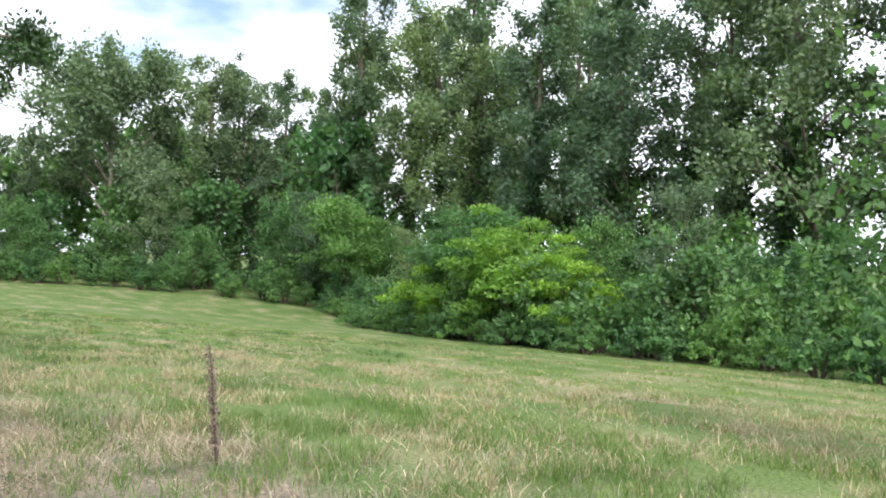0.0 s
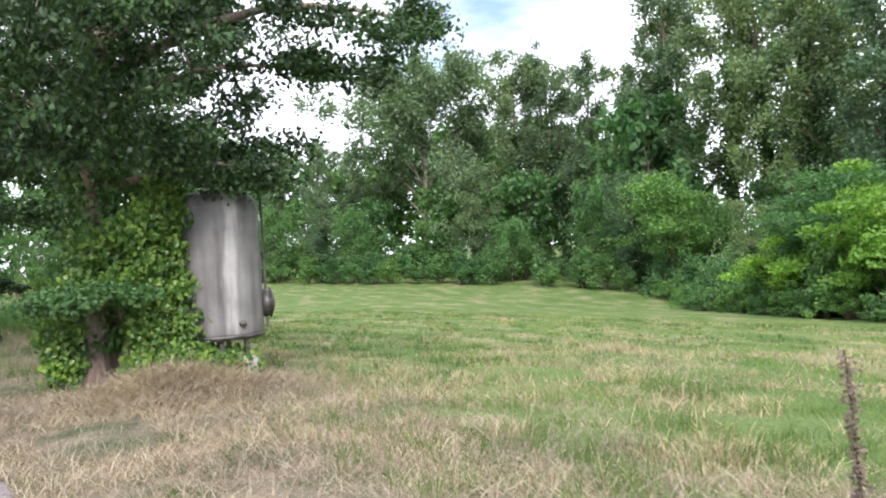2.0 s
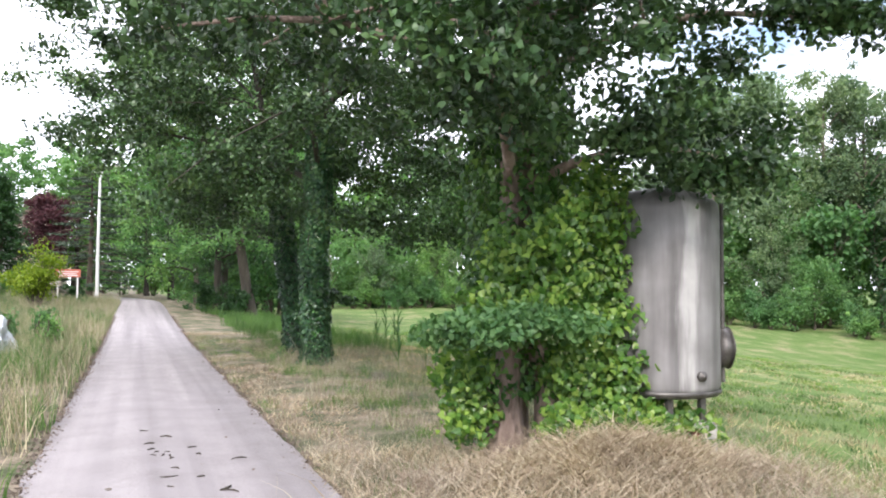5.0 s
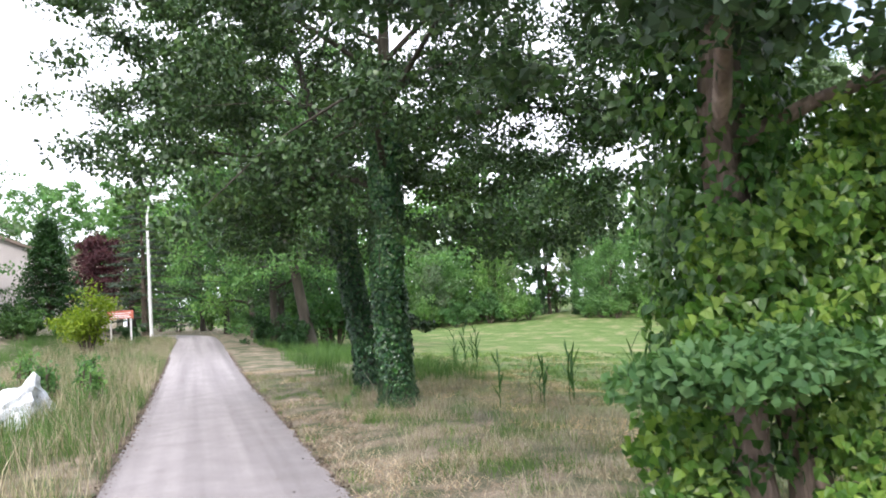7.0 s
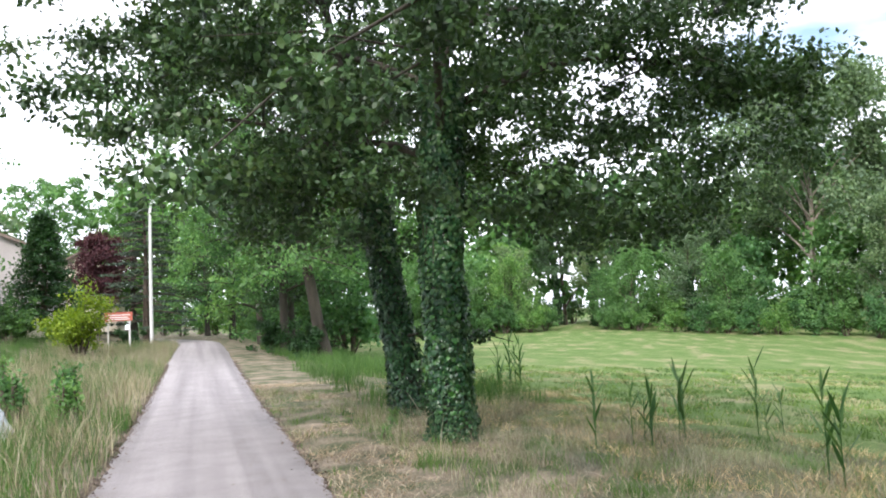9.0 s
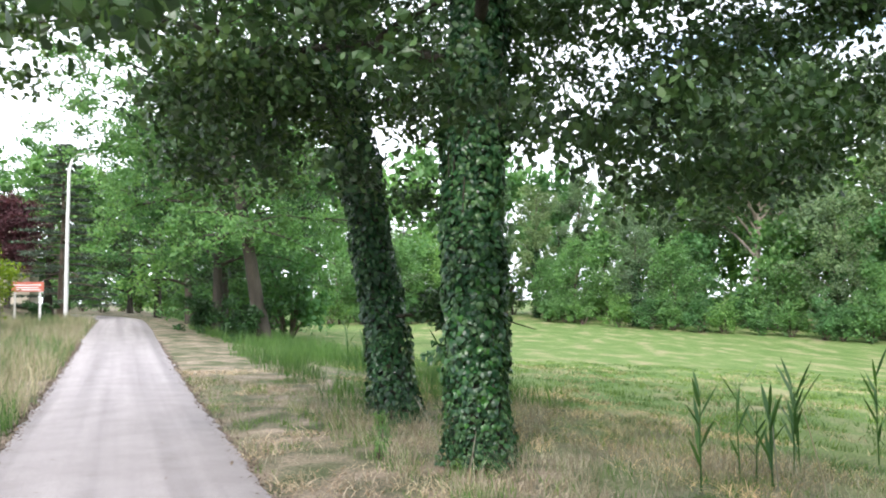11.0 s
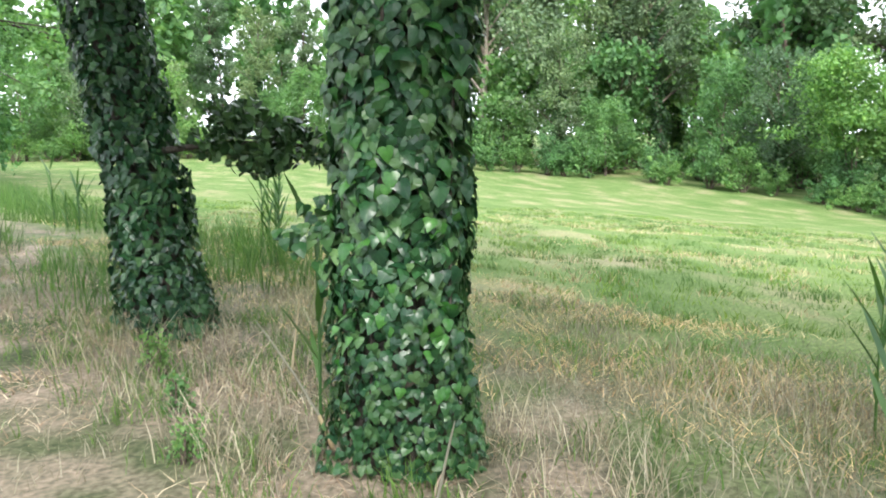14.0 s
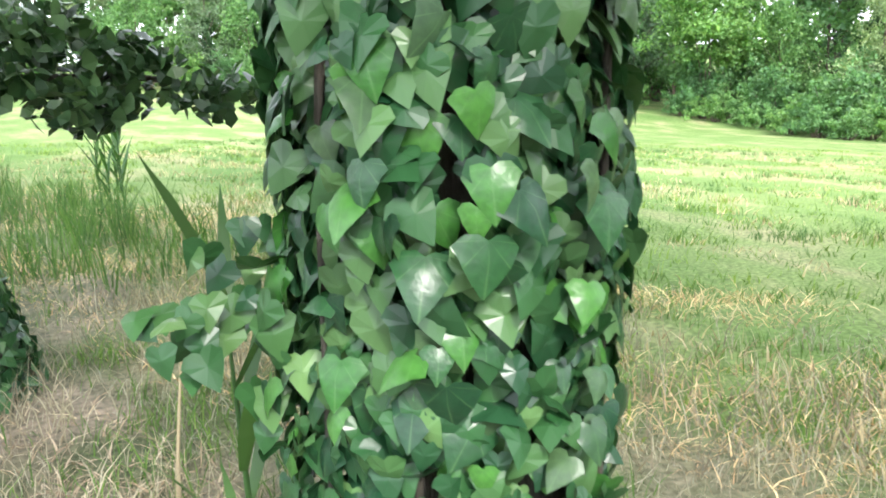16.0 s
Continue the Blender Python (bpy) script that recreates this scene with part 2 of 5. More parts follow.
M_GROUND = ground_material()
def road_material():
    """Worn pale asphalt: wheel tracks, patches, fine stone and hairline cracks."""
    mat, n, l, p = nodes_of("worn_pale_asphalt")
    tc = n.new("ShaderNodeTexCoord")
    mp = n.new("ShaderNodeMapping")
    mp.inputs["Scale"].default_value = (2.4, 0.04, 1)
    l.new(tc.outputs["Object"], mp.inputs["Vector"])
    tracks = n.new("ShaderNodeTexNoise")
    tracks.inputs["Scale"].default_value, tracks.inputs["Detail"].default_value = 1.0, 5
    l.new(mp.outputs["Vector"], tracks.inputs["Vector"])
    base = ramp(n, [(0.32, (0.205, 0.186, 0.188)), (0.5, (0.275, 0.250, 0.252)), (0.68, (0.33, 0.302, 0.302))])
    l.new(tracks.outputs["Fac"], base.inputs["Fac"])
    patch = noise_tex(n, l, 1.6, 7)
    pr = ramp(n, [(0.36, (0.91, 0.905, 0.90)), (0.6, (1.05, 1.05, 1.05))])
    l.new(patch.outputs["Fac"], pr.inputs["Fac"])
    stone = noise_tex(n, l, 120.0, 3)
    sr = ramp(n, [(0.3, (0.72, 0.72, 0.72)), (0.7, (1.22, 1.22, 1.22))])
    l.new(stone.outputs["Fac"], sr.inputs["Fac"])
    col = mixed(n, l, "MULTIPLY", 1.0, mixed(n, l, "MULTIPLY", 1.0, base.outputs["Color"], pr.outputs["Color"]), sr.outputs["Color"])
    crack = n.new("ShaderNodeTexVoronoi")
    crack.feature = "DISTANCE_TO_EDGE"
    crack.inputs["Scale"].default_value = 0.9
    warp = noise_tex(n, l, 2.5, 5)
    l.new(mixed(n, l, "ADD", 0.35, tc.outputs["Object"], warp.outputs["Color"]), crack.inputs["Vector"])
    cr = ramp(n, [(0.0, (0.62, 0.60, 0.58)), (0.012, (1, 1, 1))])
    l.new(crack.outputs["Distance"], cr.inputs["Fac"])
    l.new(mixed(n, l, "MULTIPLY", 0.2, col, cr.outputs["Color"]), p.inputs["Base Color"])
    p.inputs["Roughness"].default_value = 0.85
    bp = n.new("ShaderNodeBump")
    bp.inputs["Strength"].default_value, bp.inputs["Distance"].default_value = 0.4, 0.006
    l.new(stone.outputs["Fac"], bp.inputs["Height"])
    l.new(bp.outputs["Normal"], p.inputs["Normal"])
    return mat


M_ROAD = road_material()
M_DIRT = rough_material("road_edge_grit", [(0.3, (0.10, 0.08, 0.065)), (0.7, (0.24, 0.19, 0.15))], 4.0, 60.0, 0.8, 0.95)
M_STAIN = rough_material("dark_debris", [(0.3, (0.03, 0.025, 0.02)), (0.7, (0.09, 0.075, 0.06))], 9.0, 60.0, 0.5, 0.9)


def tank_material():
    """Weathered zinc with rain streaks and a ragged paler band down one side."""
    mat, n, l, p = nodes_of("weathered_zinc_pale_band")
    tc = n.new("ShaderNodeTexCoord")
    mp = n.new("ShaderNodeMapping")
    mp.inputs["Scale"].default_value = (6, 6, 0.7)
    l.new(tc.outputs["Object"], mp.inputs["Vector"])
    st = n.new("ShaderNodeTexNoise")
    st.inputs["Scale"].default_value, st.inputs["Detail"].default_value = 1.0, 7
    l.new(mp.outputs["Vector"], st.inputs["Vector"])
    base = ramp(n, [(0.32, (0.135, 0.13, 0.128)), (0.5, (0.205, 0.198, 0.196)), (0.7, (0.27, 0.262, 0.26))])
    l.new(st.outputs["Fac"], base.inputs["Fac"])
    blot = noise_tex(n, l, 2.2, 6)
    br = ramp(n, [(0.35, (0.78, 0.77, 0.76)), (0.65, (1.1, 1.1, 1.1))])
    l.new(blot.outputs["Fac"], br.inputs["Fac"])
    zinc = mixed(n, l, "MULTIPLY", 1.0, base.outputs["Color"], br.outputs["Color"])
    sep = n.new("ShaderNodeSeparateXYZ")
    l.new(tc.outputs["Object"], sep.inputs["Vector"])

    def calc(op, a, b=None, c=None):
        m = n.new("ShaderNodeMath")
        m.operation = op
        for k, v in enumerate((a, b, c)):
            if v is None:
                continue
            if isinstance(v, (int, float)):
                m.inputs[k].default_value = v
            else:
                l.new(v, m.inputs[k])
        return m.outputs[0]
    # paler band centred on -94 degrees, ragged at its edges and blotchy
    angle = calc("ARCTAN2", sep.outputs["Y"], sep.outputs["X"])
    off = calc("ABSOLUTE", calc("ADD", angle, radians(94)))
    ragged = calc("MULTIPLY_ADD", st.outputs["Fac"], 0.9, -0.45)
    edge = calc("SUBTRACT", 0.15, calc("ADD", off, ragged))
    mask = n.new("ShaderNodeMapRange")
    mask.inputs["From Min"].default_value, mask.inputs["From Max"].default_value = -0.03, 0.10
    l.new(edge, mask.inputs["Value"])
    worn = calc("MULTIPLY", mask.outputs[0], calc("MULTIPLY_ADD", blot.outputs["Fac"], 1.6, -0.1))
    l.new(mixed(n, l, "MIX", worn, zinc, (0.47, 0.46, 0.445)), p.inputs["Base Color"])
    p.inputs["Metallic"].default_value, p.inputs["Roughness"].default_value = 0.2, 0.6
    bp = n.new("ShaderNodeBump")
    bp.inputs["Strength"].default_value, bp.inputs["Distance"].default_value = 0.25, 0.01
    l.new(blot.outputs["Fac"], bp.inputs["Height"])
    l.new(bp.outputs["Normal"], p.inputs["Normal"])
    return mat


M_TANK = tank_material()
M_STEEL_DARK = rough_material("dark_steel", [(0.3, (0.07, 0.065, 0.06)), (0.7, (0.16, 0.15, 0.14))], 6.0, 60.0, 0.2, 0.5, (1, 1, 1), 0.5)
M_RUST = rough_material("rusty_steel", [(0.3, (0.10, 0.04, 0.025)), (0.7, (0.22, 0.09, 0.05))], 8.0, 50.0, 0.5, 0.9)
M_CONCRETE = rough_material("concrete", [(0.3, (0.38, 0.36, 0.33)), (0.7, (0.56, 0.54, 0.50))], 5.0, 40.0, 0.4, 0.9)
M_PLASTER = rough_material("grey_plaster", [(0.3, (0.40, 0.37, 0.36)), (0.7, (0.47, 0.44, 0.43))], 0.6, 30.0, 0.2, 0.9)
M_CREAM = rough_material("cream_plaster", [(0.3, (0.52, 0.46, 0.36)), (0.7, (0.62, 0.56, 0.46))], 0.8, 30.0, 0.2, 0.9)
M_TILE = rough_material("terracotta", [(0.3, (0.30, 0.13, 0.09)), (0.7, (0.44, 0.20, 0.14))], 2.0, 30.0, 0.3, 0.85)
M_ROOF = rough_material("old_roof_tile", [(0.3, (0.14, 0.11, 0.09)), (0.7, (0.25, 0.19, 0.16))], 2.0, 30.0, 0.3, 0.9)
M_WHITE = rough_material("white_paint", [(0.3, (0.62, 0.62, 0.62)), (0.7, (0.76, 0.76, 0.76))], 3.0, 30.0, 0.1, 0.5)
M_RED = rough_material("red_roof", [(0.3, (0.40, 0.09, 0.06)), (0.7, (0.52, 0.16, 0.11))], 3.0, 30.0, 0.2, 0.7)
M_SHUTTER = rough_material("green_shutter", [(0.3, (0.03, 0.08, 0.06)), (0.7, (0.05, 0.11, 0.08))], 5.0, 30.0, 0.2, 0.6)
M_DOOR = rough_material("brown_door", [(0.3, (0.12, 0.05, 0.03)), (0.7, (0.20, 0.09, 0.05))], 5.0, 30.0, 0.2, 0.6)
M_PLASTIC = rough_material("white_plastic_sheet", [(0.3, (0.60, 0.64, 0.70)), (0.7, (0.80, 0.83, 0.88))], 4.0, 25.0, 0.3, 0.35)
M_GLASS_DARK, _n, _l, _p = nodes_of("window_glass")
_p.inputs["Base Color"].default_value, _p.inputs["Roughness"].default_value = (0.05, 0.06, 0.07, 1), 0.08


# ---- building blocks ----
def smooth(a):
    a = np.clip(a, 0, 1)
    return a * a * (3 - 2 * a)


def ground_z(x, y):
    """The lie of the land: a road that climbs gently, a field that falls towards the wood."""
    x, y = np.asarray(x, float), np.asarray(y, float)
    rise = 0.6 * smooth((y - 25) / 38) * (1 - smooth((x - 1) / 6)) + 1.1 * smooth((y - 40) / 20) * smooth((-4 - x) / 6)
    fall = -0.08 * np.clip(np.log1p(np.exp(np.clip((x - 5) / 1.5, -30, 60))) * 1.5, 0, 46)
    far_rise = 0.052 * np.clip(y - 42, 0, 65) * smooth((x - 10) / 50)
    return rise + fall + far_rise


def gz(x, y):
    return float(ground_z(x, y))


def mesh_np(name, verts, tris, mat, smooth_faces=False):
    verts, tris = np.asarray(verts, np.float32), np.asarray(tris, np.int32)
    me = bpy.data.meshes.new(name)
    k = tris.shape[1]
    me.vertices.add(len(verts))
    me.vertices.foreach_set("co", verts.ravel())
    me.loops.add(tris.size)
    me.loops.foreach_set("vertex_index", tris.ravel())
    me.polygons.add(len(tris))
    me.polygons.foreach_set("loop_start", np.arange(0, tris.size, k, dtype=np.int32))
    me.polygons.foreach_set("loop_total", np.full(len(tris), k, np.int32))
    me.polygons.foreach_set("use_smooth", np.full(len(tris), smooth_faces))
    me.update(calc_edges=True)
    me.materials.append(mat)
    return me


def join_np(pieces):
    vs, ts, k = [], [], 0
    for v, t in pieces:
        vs.append(v)
        ts.append(np.asarray(t) + k)
        k += len(v)
    return np.concatenate(vs), np.concatenate(ts)


def thing(name, x, y, z, label, category, group="", rz=0, kind=""):
    ob = new(name)
    ob.empty_display_size = 0.2
    ob.matrix_world = pose(x, y, z, 0, 0, rz)
    return tagged(ob, label, category, group, kind)


def part(name, me, parent, label="", kind=""):
    ob = new(name, me)
    ob.parent = parent
    return tagged(ob, label, kind=kind)


def part_bm(name, bm, mat, parent, label="", smooth_faces=False):
    me = bpy.data.meshes.new(name)
    for f in bm.faces:
        f.smooth = smooth_faces
    bm.to_mesh(me)
    bm.free()
    me.materials.append(mat)
    return part(name, me, parent, label)


def box_bm(bm, x0, y0, z0, x1, y1, z1, bevel=0.0):
    r = bmesh.ops.create_cube(bm, size=1, matrix=Matrix.Translation(((x0 + x1) / 2, (y0 + y1) / 2, (z0 + z1) / 2)) @ Matrix.Diagonal((x1 - x0, y1 - y0, z1 - z0, 1)))
    if bevel:
        es = {e for v in r["verts"] for e in v.link_edges}
        bmesh.ops.bevel(bm, geom=list(es), offset=bevel, segments=2, affect="EDGES")
    return bm


def box_part(name, b, mat, parent, bevel=0.0, label=""):
    return part_bm(name, box_bm(bmesh.new(), *b, bevel), mat, parent, label)


def tube(pts, radii, sides=8):
    """A tapered tube along points, closed at its end."""
    pts, radii = np.asarray(pts, float), np.asarray(radii, float)
    n = len(pts)
    d = np.gradient(pts, axis=0)
    d /= np.linalg.norm(d, axis=1)[:, None] + 1e-9
    ref = np.where(np.abs(d[:, 2:3]) > 0.9, [[1.0, 0, 0]], [[0, 0, 1.0]])
    u = np.cross(d, ref)
    u /= np.linalg.norm(u, axis=1)[:, None] + 1e-9
    w = np.cross(d, u)
    a = np.linspace(0, 2 * math.pi, sides, endpoint=False)
    ring = np.cos(a)[None, :, None] * u[:, None] + np.sin(a)[None, :, None] * w[:, None]
    v = (pts[:, None] + ring * radii[:, None, None]).reshape(-1, 3)
    i = np.arange(n - 1)[:, None] * sides
    j = np.arange(sides)[None]
    a0, a1 = i + j, i + (j + 1) % sides
    q = np.stack([a0, a1, a1 + sides, a0, a1 + sides, a0 + sides], -1).reshape(-1, 3)
    return v, q


# leaf outlines: x across, y along, z out of the leaf; triangles
OAK = (np.array([(0, 0, 0), (0.17, 0.22, 0.05), (0.33, 0.62, 0.07), (0.05, 1.0, -0.02), (-0.30, 0.66, 0.07), (-0.2, 0.25, 0.05)]),
       np.array([(0, 1, 5), (1, 2, 5), (2, 4, 5), (2, 3, 4)]))
PLAIN = (np.array([(0, 0, 0), (0.34, 0.5, 0.09), (0, 1.0, 0), (-0.34, 0.5, 0.09)]), np.array([(0, 1, 2), (0, 2, 3)]))
TUFT = (np.array([(-0.1, 0, 0), (0.42, 0.35, 0.1), (0.2, 1.0, 0), (-0.38, 0.75, 0.12)]), np.array([(0, 1, 2), (0, 2, 3)]))
IVY = (np.array([(0, 0.10, 0.02), (0.14, 0.0, -0.01), (0.34, 0.02, -0.04), (0.50, 0.20, -0.09), (0.40, 0.40, -0.03), (0.36, 0.52, -0.03), (0.20, 0.80, -0.05), (0.02, 1.06, -0.12),
                 (-0.19, 0.78, -0.05), (-0.35, 0.53, -0.03), (-0.41, 0.38, -0.03), (-0.49, 0.19, -0.09), (-0.33, 0.01, -0.04), (-0.13, 0.0, -0.01), (0, 0.45, 0.06)]),
       np.array([(14, i, (i + 1) % 14) for i in range(14)]))
IVY_SMALL = (np.array([(0, 0.08, 0), (0.42, 0.12, -0.06), (0.27, 0.58, 0), (0, 1.05, -0.1), (-0.27, 0.58, 0), (-0.42, 0.12, -0.06)]), np.array([(0, 1, 2), (0, 2, 3), (0, 3, 4), (0, 4, 5)]))


def leaves(centres, size, shape, rng, normals=None, droop=0.3, spread=1.0, size_var=0.3):
    """Leaves at the centres, facing upwards and outwards at random (or by the given normals)."""
    n = len(centres)
    nm = rng.normal(size=(n, 3)) * spread
    nm[:, 2] += 0.6
    if normals is not None:
        nm = normals + rng.normal(size=(n, 3)) * spread
    nm /= np.linalg.norm(nm, axis=1)[:, None] + 1e-9
    al = rng.normal(size=(n, 3))
    al[:, 2] -= droop * 3
    al -= (al * nm).sum(1)[:, None] * nm
    al /= np.linalg.norm(al, axis=1)[:, None] + 1e-9
    ac = np.cross(al, nm)
    s = size * (1 + size_var * rng.uniform(-1, 1, n))
    tv, tt = shape
    v = centres[:, None] + s[:, None, None] * (tv[None, :, 0:1] * ac[:, None] + (tv[None, :, 1:2] - 0.4) * al[:, None] + tv[None, :, 2:3] * nm[:, None])
    t = tt[None] + (np.arange(n) * len(tv))[:, None, None]
    return v.reshape(-1, 3), t.reshape(-1, 3)


def cloud(rng, centres, radii, count, flat=0.6):
    """Points massed round clump centres."""
    centres = np.asarray(centres, float)
    radii = np.broadcast_to(np.asarray(radii, float), (len(centres),))
    k = rng.integers(0, len(centres), count)
    d = rng.normal(size=(count, 3))
    d /= np.linalg.norm(d, axis=1)[:, None]
    r = rng.uniform(0, 1, count) ** 0.6
    return centres[k] + d * (r * radii[k])[:, None] * np.array([1, 1, flat])


def bow(a, b, sag, n=5):
    """A curved line from a to b, bulging up by sag."""
    a, b = np.asarray(a, float), np.asarray(b, float)
    t = np.linspace(0, 1, n)[:, None]
    p = a + (b - a) * t
    p[:, 2] += sag * np.sin(math.pi * t[:, 0])
    return p


def skeleton_of(rng, h, r0, clear, spread, limbs, lean=(0, 0), low=0.0, top_round=1.0, twigs=3, rise=0.0):
    """Trunk, limbs and the places of leaf clumps of a broadleaf tree of height h."""
    zs = np.linspace(0, h * 0.88, 9)
    f = zs / h
    tr = np.stack([lean[0] * f + 0.06 * h * 0.2 * np.sin(f * 5 + rng.uniform(0, 6)), lean[1] * f + 0.06 * h * 0.2 * np.cos(f * 4 + rng.uniform(0, 6)), zs], 1)
    tr -= tr[0]
    rad = r0 * (1 - 0.9 * f) + 0.35 * r0 * np.exp(-zs / (1.5 * r0))
    pieces, clumps = [tube(tr, rad, 10)], []
    az = rng.uniform(0, 6.28)
    for i in range(limbs):
        q = (i + 0.5) / limbs
        z0 = clear + (h * 0.86 - clear) * q
        az += 2.4 + rng.normal() * 0.4
        base = np.array([np.interp(z0, zs, tr[:, k]) for k in range(3)])
        prof = math.sqrt(max(0.05, 1 - abs((q - 0.35) / 0.75) ** 2)) * top_round + (1 - top_round) * (1 - 0.8 * q)
        ln = spread * prof * rng.uniform(0.7, 1.1)
        tip = base + np.array([math.cos(az) * ln, math.sin(az) * ln, ln * (0.15 + rise + 0.7 * q) - low * (1 - q) * ln * 0.4])
        pts = bow(base, tip, 0.12 * ln, 6)
        rb = max(0.012, np.interp(z0, zs, rad) * 0.5)
        pieces.append(tube(pts, np.linspace(rb, rb * 0.2, 6), 6))
        clumps += [tip, pts[4], pts[3]]
        for k in range(twigs):
            s = pts[rng.integers(2, 6)]
            e = s + rng.normal(size=3) * np.array([1, 1, 0.55]) * ln * 0.33
            pieces.append(tube(bow(s, e, 0.04 * ln, 3), [rb * 0.3, rb * 0.2, rb * 0.08], 4))
            clumps += [e, (s + e) / 2]
    clumps.append(tr[-1] + np.array([0, 0, 0.08 * h]))
    return join_np(pieces), np.array(clumps), tr


# ---- ground and road ----
def axis_steps(lo, hi, step, far):
    near = np.arange(lo, hi + step / 2, step)
    out = np.array([far * f for f in (0.03, 0.06, 0.12, 0.25, 0.5, 1.0)])
    return np.concatenate([lo - out[::-1], near, hi + out])


def build_ground():
    xs, ys = axis_steps(-25, 75, 0.5, 1500), axis_steps(-25, 115, 0.5, 1500)
    gx, gy = np.meshgrid(xs, ys)
    z = ground_z(gx, gy)
    bump = 0.035 * np.sin(gx * 1.7 + 0.6 * np.sin(gy * 0.9)) * np.sin(gy * 1.3 + 0.8 * np.sin(gx * 0.7)) + 0.02 * np.sin(gx * 4.1 + gy * 2.3)
    off_road = smooth((np.abs(gx - 0.1) - 1.3) / 0.9)
    z = z + bump * off_road * (np.abs(gx) < 80) * (np.abs(gy) < 120) - 0.03 * (1 - off_road)
    nx, ny = len(xs), len(ys)
    i = (np.arange(ny - 1)[:, None] * nx + np.arange(nx - 1)[None]).ravel()
    quads = np.stack([i, i + 1, i + nx + 1, i + nx], 1)
    ob = new("ground", mesh_np("ground", np.stack([gx.ravel(), gy.ravel(), z.ravel()], 1), quads, M_GROUND, True))
    tagged(ob, "mown meadow and dry grass verge beside the lane", "ground", kind="structure")


def road_x(y):
    """How far the lane swings to the left beyond the houses."""
    return -6.0 * smooth((np.asarray(y, float) - 66) / 50) ** 1.3


def build_road():
    ys = np.concatenate([np.arange(-30, 40, 0.4), np.arange(40, 130, 1.0)])
    rng = np.random.default_rng(3)
    prof = np.array([(-1.22, -0.05), (-1.15, 0.005), (-0.6, 0.022), (0.1, 0.03), (0.8, 0.022), (1.35, 0.005), (1.42, -0.05)])
    rows = []
    for y in ys:
        j = rng.normal(size=2) * 0.025
        for k, (x, z) in enumerate(prof):
            rows.append((x + road_x(y) + (j[0] if k < 2 else j[1] if k > 4 else 0), y, gz(0, y) + z))
    m, n = len(prof), len(ys)
    i = (np.arange(n - 1)[:, None] * m + np.arange(m - 1)[None]).ravel()
    ob = new("road", mesh_np("road", rows, np.stack([i, i + 1, i + m + 1, i + m], 1), M_ROAD, True))
    tagged(ob, "narrow lane of worn pale grey asphalt", "road", kind="structure")
    # crumbs of soil and gravel along both edges
    for side, x0 in (("road_edge_grit", 1.38), ("road_edge_grit", -1.2)):
        n = 5000
        y = rng.uniform(-8, 45, n)
        x = x0 + rng.normal(size=n) * 0.07
        c = np.stack([x, y, ground_z(x, y) + 0.004], 1)
        v, t = leaves(c, 0.035, TUFT, rng, spread=0.5, size_var=0.7)
        tagged(new(side, mesh_np(side, v, t, M_DIRT)), "loose soil and gravel along the lane's edge", "gravel", kind="stuff")


def road_litter():
    """Twigs and dead leaves that lie along the crown of the lane."""
    rng = np.random.default_rng(5)
    for k in range(46):
        x, y = rng.normal(0.12, 0.22), rng.uniform(4.5, 13)
        ln, a = rng.uniform(0.04, 0.20), rng.uniform(0, 6.28)
        ob = thing("twig", x, y, gz(0, y) + 0.03, "small dark twig lying on the lane", "twig", "litter on the lane")
        pts = [(ln * (f - 0.5) * math.cos(a + 0.6 * f), ln * (f - 0.5) * math.sin(a + 0.9 * f), 0.002 + 0.004 * math.sin(f * 3)) for f in (0, 0.33, 0.66, 1)]
        part("wood", mesh_np("wood", *tube(pts, np.array([0.006, 0.011, 0.009, 0.004]) * rng.uniform(0.5, 1.2), 5), M_STAIN, True), ob)
    for k in range(60):
        x, y = rng.uniform(-1.1, 1.3), rng.uniform(2, 24)
        ob = thing("fallen_leaf", x, y, gz(0, y) + 0.03, "small brown dead leaf on the lane", "leaf", "litter on the lane")
        part("blade", mesh_np("blade", *leaves(np.zeros((1, 3)), rng.uniform(0.03, 0.07), OAK, rng, np.array([[0, 0, 1.0]]), 0.0, 0.2), M_DIRT), ob)


build_ground()
build_road()
road_litter()


# ---- trees ----
def tree_parts(ob, rng, skel, clumps, bark, leaf, size, count, radius, shape=PLAIN, flat=0.65, trunk_label="", crown_label=""):
    part("trunk", mesh_np("trunk", *skel, bark, True), ob, trunk_label)
    c = cloud(rng, clumps, radius, count, flat)
    inner = cloud(rng, clumps, np.asarray(radius) * 0.6, count // 4, flat)
    part("crown", mesh_np("crown", *join_np([leaves(c, size, shape, rng), leaves(inner, size * 1.3, PLAIN, rng)]), leaf), ob, crown_label)
    return c


